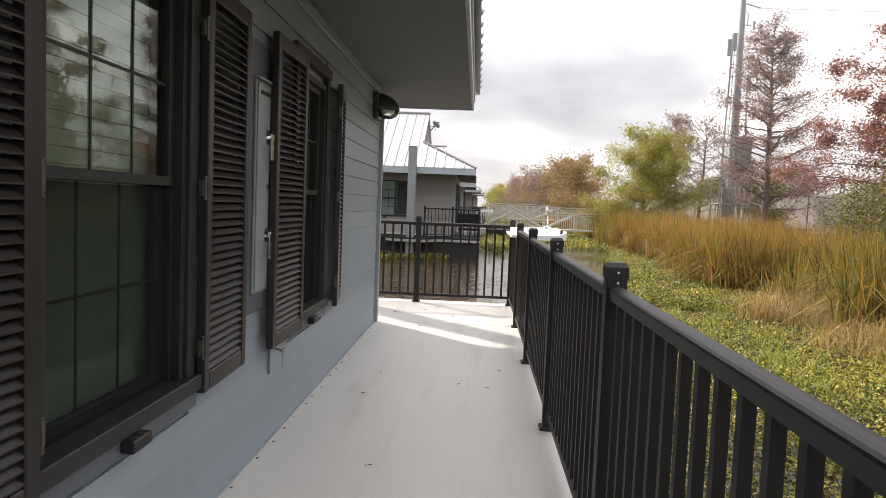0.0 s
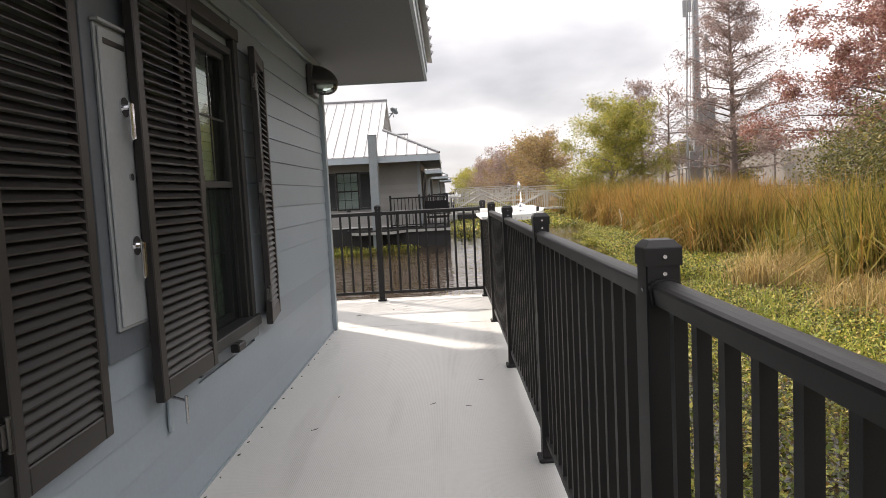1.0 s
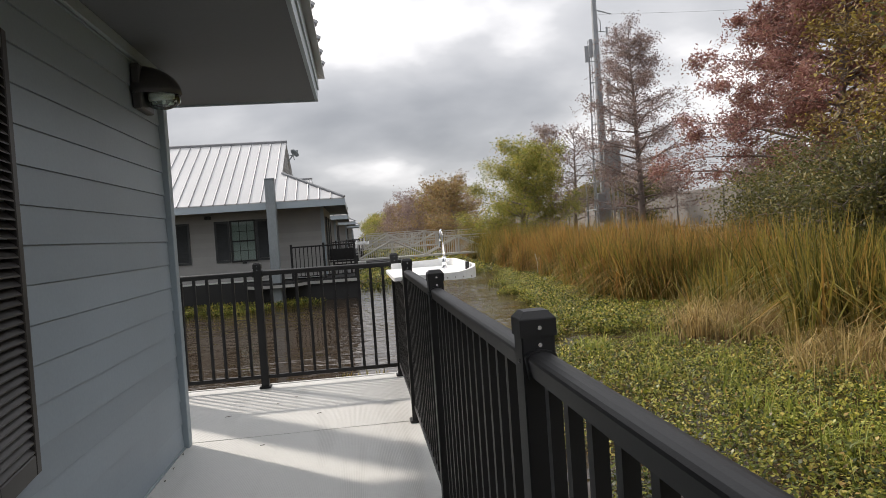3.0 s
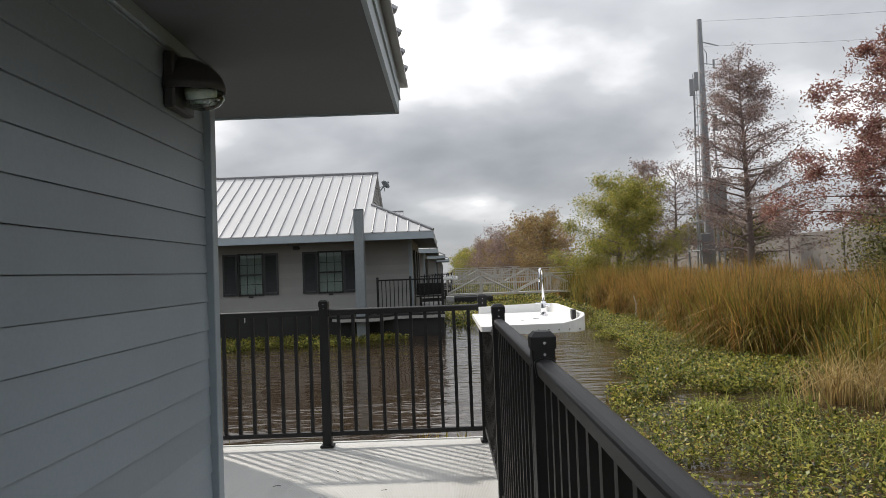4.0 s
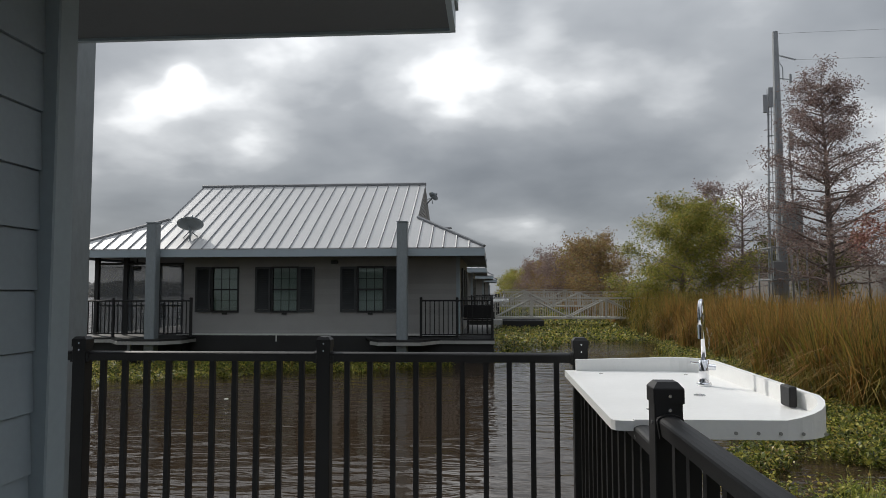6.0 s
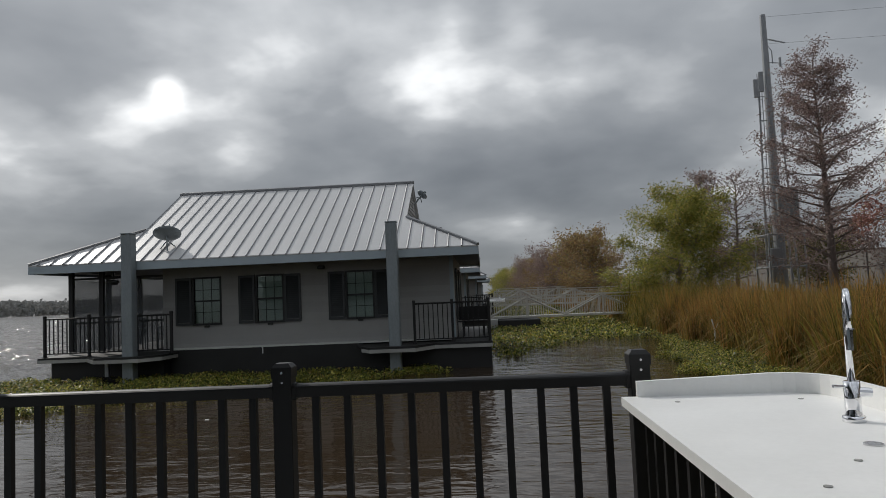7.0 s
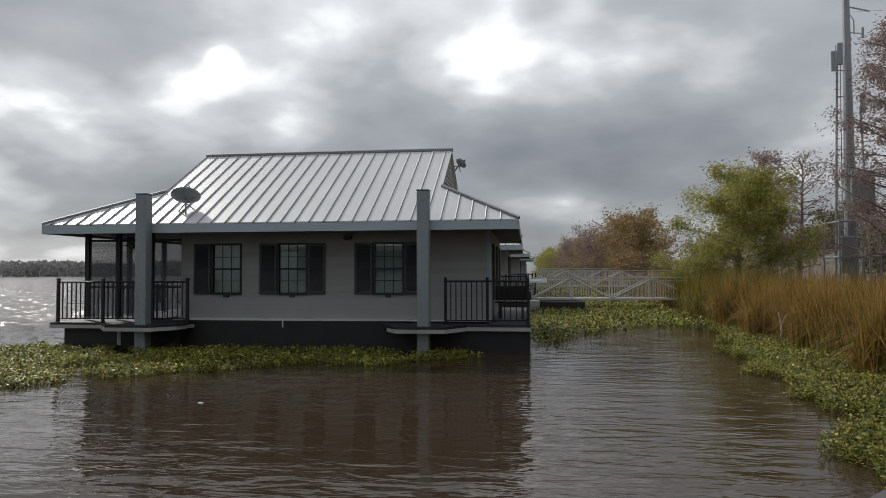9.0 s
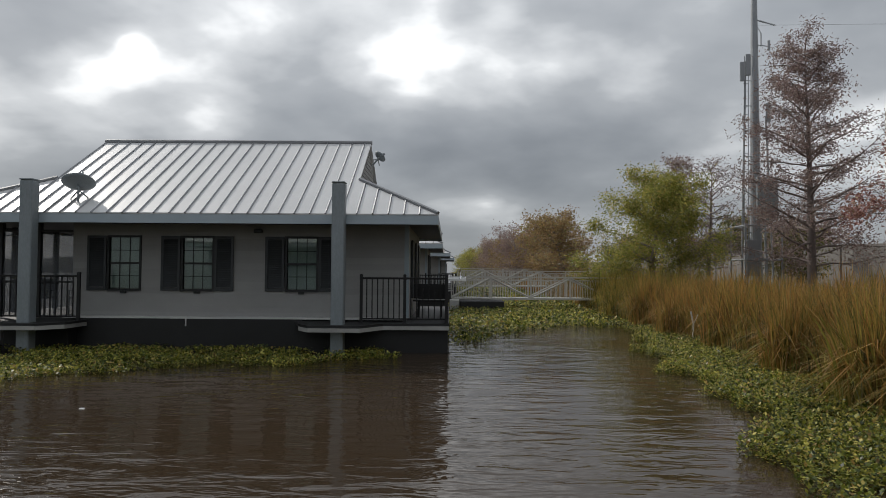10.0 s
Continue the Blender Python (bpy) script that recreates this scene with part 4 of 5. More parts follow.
            while q < z1 - 0.05:
                slab(bm, [(u0 + 0.061, HWY - 0.025, q + 0.05), (u0 + 0.061, HWY - 0.055, q), (u1 - 0.061, HWY - 0.055, q), (u1 - 0.061, HWY - 0.025, q + 0.05)], 0.008)
                q += 0.055
            p("louvres", bm, M_SHUTTER_FAR, s)
    # side shutters at the land end, standing proud of the end wall
    for yy in (26.4, 28.3, 29.8):
        p("shutter", one_box(HWX1 + 0.02, HWX1 + 0.07, yy - 0.25, yy + 0.25, 0.6, 2.1, bevel=0.01), M_SHUTTER_FAR, h, "slate louvred shutter")
    # small lamp under the eaves
    p("eave_lamp", one_box(-3.42, -3.22, HWY - 0.16, HWY - 0.02, 2.2, 2.3, bevel=0.02), M_SHUTTER_FAR)
    # roof: main slopes, lower hips and gablets at both ends
    gx0, gx1 = HX0 + 2.40, HX1 - 2.03
    fy = HY0 + (GZ - HE) / (HR - HE) * (HRY - HY0)
    by = HY1 - (fy - HY0)
    bm = bmesh.new()
    slab(bm, [(HX0, HY0, HE), (HX1, HY0, HE), (gx1, fy, GZ), (gx1, HRY, HR), (gx0, HRY, HR), (gx0, fy, GZ)], 0.03)
    roof = p("roof", bm, M_ROOF)
    bm = bmesh.new()
    slab(bm, [(HX1, HY1, HE), (HX0, HY1, HE), (gx0, by, GZ), (gx0, HRY, HR), (gx1, HRY, HR), (gx1, by, GZ)], 0.03)
    slab(bm, [(HX1, HY0, HE), (HX1, HY1, HE), (gx1, by, GZ), (gx1, fy, GZ)], 0.03)
    slab(bm, [(HX0, HY1, HE), (HX0, HY0, HE), (gx0, fy, GZ), (gx0, by, GZ)], 0.03)
    p("roof_sheet", bm, M_ROOF, roof)
    sl = (HR - HE) / (HRY - HY0)
    x = HX0 + 0.269
    while x < HX1 - 0.1:
        if gx0 <= x <= gx1:
            ye = HRY
        elif x < gx0:
            ye = HY0 + (fy - HY0) * (x - HX0) / (gx0 - HX0)
        else:
            ye = HY0 + (fy - HY0) * (HX1 - x) / (HX1 - gx1)
        bm = bmesh.new()
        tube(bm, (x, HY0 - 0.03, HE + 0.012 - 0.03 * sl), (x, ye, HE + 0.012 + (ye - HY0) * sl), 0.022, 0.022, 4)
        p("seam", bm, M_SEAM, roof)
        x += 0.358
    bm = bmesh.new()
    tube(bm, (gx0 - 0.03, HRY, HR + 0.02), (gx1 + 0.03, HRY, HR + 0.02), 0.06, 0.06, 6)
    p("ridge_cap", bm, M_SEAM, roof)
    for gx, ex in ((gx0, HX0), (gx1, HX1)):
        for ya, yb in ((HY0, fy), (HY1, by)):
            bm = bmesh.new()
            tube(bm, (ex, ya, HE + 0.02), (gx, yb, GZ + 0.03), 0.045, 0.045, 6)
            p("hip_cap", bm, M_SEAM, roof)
    for gx, sg in ((gx0 + 0.1, -1), (gx1 - 0.1, 1)):
        bm = bmesh.new()
        a = [bm.verts.new((gx - 0.05 * sg, yy, zz)) for yy, zz in ((fy + 0.03, GZ), (HRY, HR - 0.04), (by - 0.03, GZ))]
        b = [bm.verts.new((gx - 0.01 * sg, yy, zz)) for yy, zz in ((fy + 0.03, GZ), (HRY, HR - 0.04), (by - 0.03, GZ))]
        bm.faces.new(a)
        bm.faces.new(b[::-1])
        for i in range(3):
            bm.faces.new((a[i], b[i], b[(i + 1) % 3], a[(i + 1) % 3]))
        bmesh.ops.recalc_face_normals(bm, faces=bm.faces[:])
        g = p("gable", bm, M_FARWALL, h)
        q = GZ + 0.06
        while q < HR - 0.32:
            k = (q - GZ) / (HR - GZ)
            p("gable_board", one_box(min(gx, gx + 0.02 * sg) , max(gx, gx + 0.02 * sg), fy + (HRY - fy) * (k + 0.09) + 0.06, by - (by - HRY) * (k + 0.09) - 0.06, q, q + 0.09), M_FARWALL, g)
            q += 0.12
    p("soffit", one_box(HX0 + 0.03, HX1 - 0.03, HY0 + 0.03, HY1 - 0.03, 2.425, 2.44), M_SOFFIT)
    for nm, d in (("fascia", (HX0 + 0.02, HX1 - 0.02, HY0 + 0.0, HY0 + 0.028, 2.36, 2.565)), ("fascia", (HX0 + 0.02, HX1 - 0.02, HY1 - 0.028, HY1, 2.36, 2.565)), ("fascia", (HX1 - 0.019, HX1 + 0.006, HY0, HY1, 2.36, 2.565)), ("fascia", (HX0 - 0.006, HX0 + 0.019, HY0, HY1, 2.36, 2.565))):
        p(nm, one_box(*d), M_FASCIA)
    # screened porch at the lake end
    for x in (-10.62, -9.72, -8.78):
        p("porch_post", one_box(x - 0.06, x + 0.06, HWY - 0.01, HWY + 0.11, 0.1, 2.424), M_FRAME)
    for y in (27.2, 29.2, 31.1):
        p("porch_post", one_box(-10.68, -10.56, y - 0.06, y + 0.06, 0.1, 2.424), M_FRAME)
    p("porch_rail", one_box(-10.56, HWX0 - 0.005, HWY + 0.02, HWY + 0.07, 2.2, 2.26), M_FRAME)
    p("porch_rail", one_box(-10.56, HWX0 - 0.005, HWY + 0.02, HWY + 0.07, 0.95, 1.0), M_FRAME)
    for a, b in ((-10.55, -9.79), (-9.65, -8.85), (-8.71, HWX0 - 0.01)):
        s = p("screen", one_box(a, b, HWY + 0.045, HWY + 0.047, 0.12, 2.19), M_PORCH, h, "fine dark insect screen")
        s.visible_shadow = False
    for a, b in ((25.3, 27.13), (27.27, 29.13), (29.27, 31.03)):
        s = p("screen", one_box(-10.622, -10.62, a, b, 0.12, 2.4), M_PORCH, h, "fine dark insect screen")
        s.visible_shadow = False
    # deck with its pods, and the float beneath
    deck_line = [(-11.0, 24.25), (-9.6, 24.25), (-8.95, 23.42), (-7.75, 23.42), (-7.35, 23.9), (-7.3, 25.02), (-2.4, 25.02), (-2.05, 23.9), (-1.75, 23.42), (-0.6, 23.42), (-0.15, 24.2), (1.36, 24.2), (1.36, 32.3), (-11.0, 32.3)]
    p("deck", prism([(x, y) for x, y in deck_line], 0.03, 0.085), M_HULL)
    p("deck_edge", prism([(x + (0.004 if x > -5 else -0.004), y - 0.02) for x, y in deck_line[:6]] + [(-7.3, 25.1), (-10.9, 25.1)], -0.06, 0.028), M_DECKRIM, h, "grey deck edge board")
    p("deck_edge", prism([(-2.15, 25.1)] + [(x + 0.004, y - 0.02) for x, y in deck_line[7:12]] + [(1.364, 32.2), (1.0, 32.2), (1.0, 25.1)], -0.06, 0.028), M_DECKRIM, h, "grey deck edge board")
    p("float", one_box(-7.54, -2.16, 24.77, 25.0, -1.1, 0.124), M_HULL, h, "black float")
    p("edge_joint", one_box(-4.95, -4.92, 24.755, 24.769, -0.05, 0.13), M_DECKEDGE)
    p("float", one_box(-10.75, 1.335, 25.01, 32.0, -1.1, -0.061), M_HULL, h, "black float")
    p("float", one_box(-2.15, 1.33, 24.3, 25.0, -1.1, -0.061), M_HULL, h, "black float")
    p("float", one_box(-10.7, -7.55, 24.4, 25.0, -1.1, -0.061), M_HULL, h, "black float")
    for x in (-8.9, -8.3):
        p("bracket_plate", one_box(x - 0.05, x + 0.05, 23.95, 24.05, -0.45, -0.065), M_GALV)
    return h


house = floating_house()


def pile(x, y, top):
    s = thing("mooring_pile", (x, y, -1.4), "grey steel mooring pile beside the floating house", "pile", "mooring piles")
    bm = bmesh.new()
    box(bm, -0.145, 0.145, -0.145, 0.145, 0, top + 1.4, bevel=0.02)
    part("sleeve", bm, M_PILE, s)
    part("cap", one_box(-0.152, 0.152, -0.152, 0.152, top + 1.401, top + 1.43, bevel=0.006), M_PILE, s)
    return s


pile_r = pile(-1.14, 23.80, 3.27)
pile_l = pile(-8.18, 23.80, 3.30)
own_pile = pile(-1.2, 8.72, 3.25)
own_pile.scale = (1.15, 1.15, 1)


def satellite_dish(m, size):
    s = thing("satellite_dish", (0, 0, 0), "dark grey satellite dish on a bent mast", "dish", "satellite dishes")
    bm = bmesh.new()
    bmesh.ops.create_uvsphere(bm, u_segments=28, v_segments=24, radius=1.0)
    bmesh.ops.delete(bm, geom=[v for v in bm.verts if v.co.z > -0.86], context="VERTS")
    for v in bm.verts:
        v.co = Vector((v.co.x * size, v.co.y * size, (v.co.z + 1) * size * 1.1))
    bmesh.ops.solidify(bm, geom=bm.faces[:], thickness=0.012)
    bm.transform(Matrix.Translation((0, 0, 0.62 * size)) @ Matrix.Rotation(radians(-28), 4, "X") @ Matrix.Translation((0, 0, -0.1 * size)))
    part("reflector", bm, M_PILE, s, smooth=True)
    bm = bmesh.new()
    bent_tube(bm, [(0, 0.0, -0.12), (0, 0.0, 0.3 * size), (0, 0.02, 0.56 * size)], 0.025)
    tube(bm, (0.35 * size, 0.35 * size, 0.1 * size), (0, 0.02, 0.4 * size), 0.014)
    tube(bm, (-0.3 * size, 0.3 * size, 0.1 * size), (0, 0.02, 0.4 * size), 0.014)
    part("mast", bm, M_PILE, s)
    bm = bmesh.new()
    tube(bm, (0, -0.3 * size, 0.4 * size), (0, 0.55 * size, 1.0 * size), 0.014)
    tube(bm, (0, 0.52 * size, 0.98 * size), (0, 0.6 * size, 1.04 * size), 0.035)
    part("feed_arm", bm, M_PILE, s)
    s.matrix_basis = m
    return s


satellite_dish(pose(-7.42, 24.45, 2.86, 0, 0, 18), 0.74)
satellite_dish(pose(-0.76, 27.6, 4.34, 0, 40, 0), 0.36)


def house_railing(lines, label):
    s = thing("deck_railing", (0, 0, 0), label, "railing", "railings of the floating houses")
    for pts in lines:
        for x, y in pts:
            rail_post(s, x, y)
        for a, b in zip(pts, pts[1:]):
            rail_panel(s, a, b, spacing=0.13)
    return s


rail_r = house_railing([[(-0.68, 24.3), (0.33, 24.3), (1.30, 24.3)], [(1.30, 26.0), (1.30, 27.7), (1.30, 29.4), (1.30, 31.0)]], "black metal railing on the floating house deck")
rail_panel(rail_r, (1.30, 24.3), (1.30, 26.0))
rail_l = house_railing([[(-10.85, 24.35), (-9.6, 24.35), (-8.5, 24.35), (-7.3, 24.35)]], "black metal railing on the floating house porch")
for ob in (rail_r, rail_l):
    ob.location.z = 0.085
t2, f2 = cleaning_table(1.30, 27.6)
t2.location.z = 0.085
f2.location.z += 0.085
# dark bench on the land-side deck of the neighbour
bench = thing("deck_bench", (0.85, 26.8, 0.055), "dark slatted bench on the floating house deck", "bench")
for x in (-0.3, 0.3):
    part("leg", one_box(x - 0.03, x + 0.03, -0.2, 0.2, 0, 0.44), M_RAIL, bench)
part("seat", one_box(-0.45, 0.45, -0.22, 0.22, 0.44, 0.48, bevel=0.005), M_RAIL, bench)
part("backrest", one_box(-0.45, 0.45, 0.2, 0.24, 0.5, 0.9, bevel=0.005), M_RAIL, bench)

# further houses of the row
for k, dx in ((1, -0.05), (2, 0.35), (3, 0.75)):
    copy_thing(house, pose(-5.0 + dx, 28.2 + 16.0 * k, 0))
    copy_thing(pile_r, pose(-1.12 + dx, 23.75 + 16.0 * k, -1.4))
    copy_thing(rail_r, pose(dx, 16.0 * k, 0.085))


# ---------------------------------------------------------------- gangways
def gangway(x0, x1, y):
    g = thing("gangway", (x0, y, 0), "pale aluminium truss gangway to the bank", "bridge", "gangways")
    n = 5
    w = (x1 - x0)
    step = w / n
    part("walkway", one_box(0, w, 0.03, 1.22, -0.06, 0.0), M_BRIDGE, g)
    for yy in (0.0, 1.25):
        part("bottom_chord", one_box(0, w, yy - 0.04, yy + 0.04, -0.10, -0.02), M_BRIDGE, g)
        part("top_chord", one_box(0, w, yy - 0.04, yy + 0.04, 1.0, 1.07), M_BRIDGE, g)
        part("mid_rail", one_box(0, w, yy - 0.015, yy + 0.015, 0.86, 0.90), M_BRIDGE, g)
        for i in range(n + 1):
            part("upright", one_box(i * step - 0.035, i * step + 0.035, yy - 0.035, yy + 0.035, -0.02, 1.0), M_BRIDGE, g)
        for i in range(n):
            a, b = (0.0, 1.0) if i % 2 == 0 else (1.0, 0.0)
            bm = bmesh.new()
            tube(bm, (i * step, yy, a), ((i + 1) * step, yy, b), 0.042, 0.042, 4)
            part("diagonal", bm, M_BRIDGE, g)
        me = None
        for i in range(int(w / 0.13)):
            me = me or to_mesh("baluster", one_box(-0.012, 0.012, -0.012, 0.012, -0.02, 0.86))
            k = part("baluster", me, M_BRIDGE, g)
            k.location = (0.1 + i * 0.13, yy, 0)
    fl = thing("float_block", (x0 + 1.3, y - 0.2, -0.6), "black float carrying the gangway's end", "float", "gangway floats")
    part("block", one_box(-0.9, 1.25, -1.1, 1.2, -0.4, 0.475, bevel=0.03), M_HULL, fl)
    part("collar", one_box(-1.4, -0.92, -0.6, 0.6, -0.3, 0.5, bevel=0.02), M_DECKEDGE, fl)
    return g, fl


g1, fl1 = gangway(1.5, 11.5, 43.2)
for k, dx in ((1, 0.5), (2, 1.0)):
    copy_thing(g1, pose(1.5 + dx, 43.2 + 15.0 * k, 0.12 + 0.22 * k))

# ---------------------------------------------------------------- flood wall and levee strip
fw = thing("flood_wall", (24.3, 60, 0.2), "weathered pale concrete flood wall with joints", "wall")
me = to_mesh("wall_panel", one_box(-0.2, 0.2, -2.98, 2.98, 0.0, 2.75, bevel=0.02))
mc = to_mesh("joint_post", one_box(-0.26, 0.26, -0.12, 0.12, 0.0, 2.82, bevel=0.02))
for k in range(44):
    ob = part("wall_panel", me, M_CONCRETE, fw)
    ob.location = (0.04 * k * (k > 20) * 0.5, -52 + 6.25 * k, 0)
    ob = part("joint_post", mc, M_CONCRETE, fw)
    ob.location = (0.04 * k * (k > 20) * 0.5, -55.12 + 6.25 * k, 0)
tagged(part("path", one_box(22.6, 24.0, -20, 300, 0.0, 0.62), M_CONCRETE), "pale strip at the foot of the flood wall", "path", kind="structure")


# ---------------------------------------------------------------- radio tower and wires
def tower(x, y):
    s = thing("radio_tower", (x, y, -0.2), "tall galvanised steel mast with side antennas", "tower")
    bm = bmesh.new()
    tube(bm, (0, 0, 0), (0, 0, 15.9), 0.33, 0.15, 14)
    part("mast", bm, M_GALV, s, smooth=False)
    for ax, ay, top in ((-0.55, -0.1, 12.4), (0.62, 0.0, 9.6), (-0.28, -0.45, 12.0), (0.2, -0.5, 5.8)):
        bm = bmesh.new()
        tube(bm, (ax * 1.5, ay * 1.5, 0), (ax * 0.9, ay * 0.9, top), 0.055, 0.05, 8)
        part("conduit", bm, M_GALV, s)
        for zz in np.arange(1.0, top, 1.3):
            k = 1.5 - 0.6 * zz / top
            part("clamp", tube(bmesh.new(), (ax * k, ay * k, zz), (0, 0, zz), 0.025, sides=6), M_GALV, s)
    # cage ladder
    bm = bmesh.new()
    for ox in (-0.62, -0.42):
        tube(bm, (ox - 0.1, -0.3, 1.0), (ox, -0.25, 12.6), 0.02, sides=6)
    for zz in np.arange(1.2, 12.4, 0.4):
        tube(bm, (-0.7, -0.29, zz), (-0.45, -0.28, zz), 0.012, sides=4)
    part("ladder", bm, M_GALV, s)
    for ax, z0, z1 in ((-0.75, 11.3, 12.3), (-0.45, 11.6, 12.7), (0.55, 9.2, 10.2)):
        part("antenna_panel", one_box(ax - 0.12, ax + 0.12, -0.35, -0.25, z0, z1, bevel=0.02), M_GALV, s)
    bm = bmesh.new()
    tube(bm, (0, 0, 14.6), (1.1, 0, 14.3), 0.03, 0.02, 6)
    for k in range(6):
        tube(bm, (0.3 + k * 0.14, 0, 14.54 - k * 0.04), (0.34 + k * 0.14, 0, 14.5 - k * 0.04), 0.06, 0.06, 8)
    part("insulator_arm", bm, M_GALV, s)
    bm = bmesh.new()
    tube(bm, (0, 0, 13.3), (0.75, 0, 13.2), 0.025, sides=6)
    tube(bm, (0.75, 0, 13.0), (0.75, 0, 13.5), 0.07, 0.07, 8)
    part("lamp_arm", bm, M_GALV, s)
    bm = bmesh.new()
    tube(bm, (0.1, 0, 14.3), (0.35, 0, 13.9), 0.02, sides=6)
    tube(bm, (0.35, 0, 13.9), (0.35, 0, 13.2), 0.03, sides=6)
    part("bracket_arm", bm, M_GALV, s)
    # equipment cage round the foot
    bm = bmesh.new()
    for px, py in ((-0.9, -0.9), (0.9, -0.9), (0.9, 0.9), (-0.9, 0.9)):
        tube(bm, (px, py, 0), (px, py, 4.0), 0.05, sides=6)
    for zz in (2.2, 3.9):
        for a, b in (((-0.9, -0.9), (0.9, -0.9)), ((0.9, -0.9), (0.9, 0.9)), ((0.9, 0.9), (-0.9, 0.9)), ((-0.9, 0.9), (-0.9, -0.9))):
            tube(bm, (*a, zz), (*b, zz), 0.045, sides=6)
    part("cage", bm, M_GALV, s)
    part("equipment_box", one_box(-0.1, 0.95, -0.5, 0.5, 4.2, 6.4, bevel=0.03), M_PILE, s, "grey equipment box")
    part("equipment_box", one_box(-0.75, -0.15, -0.75, -0.3, 1.4, 3.2, bevel=0.03), M_GALV, s)
    return s


tower(17.0, 43.6)
for dz, reach in ((15.6, 0.0), (14.1, 0.4)):
    w = thing("power_line", (17.2, 43.6, dz), "thin overhead power line", "wire", "power lines")
    bm = bmesh.new()
    pts = [(60 * k / 10, -18 * k / 10, -5.0 * (k / 10) * (1 - k / 10) - 1.0 * k / 10) for k in range(11)]
    bent_tube(bm, pts, 0.007, 5)
    part("wire", bm, M_GALV, w)


# ---------------------------------------------------------------- trees
def leaf_cards(rs, centres, length, width, droop=0.0):
    """Small folded-free blades, one quad each, turned at random."""
    n = len(centres)
    a = rs.uniform(0, 2 * np.pi, n)
    t = rs.uniform(-0.9, 0.9, n) - droop
    u = np.stack([np.cos(a) * np.cos(t), np.sin(a) * np.cos(t), np.sin(t)], 1)
    r = rs.normal(size=(n, 3))
    v = np.cross(u, r)
    v /= np.linalg.norm(v, axis=1)[:, None] + 1e-6
    L = (length * rs.uniform(0.6, 1.3, n))[:, None]
    W = (width * rs.uniform(0.6, 1.3, n))[:, None]
    c = centres
    V = np.stack([c - u * L * 0.5, c + v * W * 0.5, c + u * L * 0.5, c - v * W * 0.5], 1).reshape(-1, 3)
    F = np.arange(n * 4).reshape(-1, 4)
    return V, F


def limb_path(rng, start, direction, length, steps, wander, lift):
    pts = [Vector(start)]
    d = Vector(direction).normalized()
    for _ in range(steps):
        d = (d + Vector((rng.gauss(0, wander), rng.gauss(0, wander), rng.gauss(0, wander) + lift))).normalized()
        pts.append(pts[-1] + d * (length / steps))
    return pts


def branch_tubes(paths, sides=5):
    """Tapered tubes along paths of (points, radius at start, radius at end)."""
    V, F = [], []
    for pts, r0, r1 in paths:
        k0 = len(V)
        n = len(pts)
        for i, p in enumerate(pts):
            d = (pts[min(i + 1, n - 1)] - pts[max(i - 1, 0)]).normalized()
            a = d.orthogonal().normalized()
            b = d.cross(a)
            r = r0 + (r1 - r0) * i / (n - 1)
            for s in range(sides):
                th = 2 * math.pi * s / sides
                V.append(p + (a * math.cos(th) + b * math.sin(th)) * r)
        for i in range(n - 1):
            for s in range(sides):
                F.append((k0 + i * sides + s, k0 + i * sides + (s + 1) % sides, k0 + (i + 1) * sides + (s + 1) % sides, k0 + (i + 1) * sides + s))
    return V, F


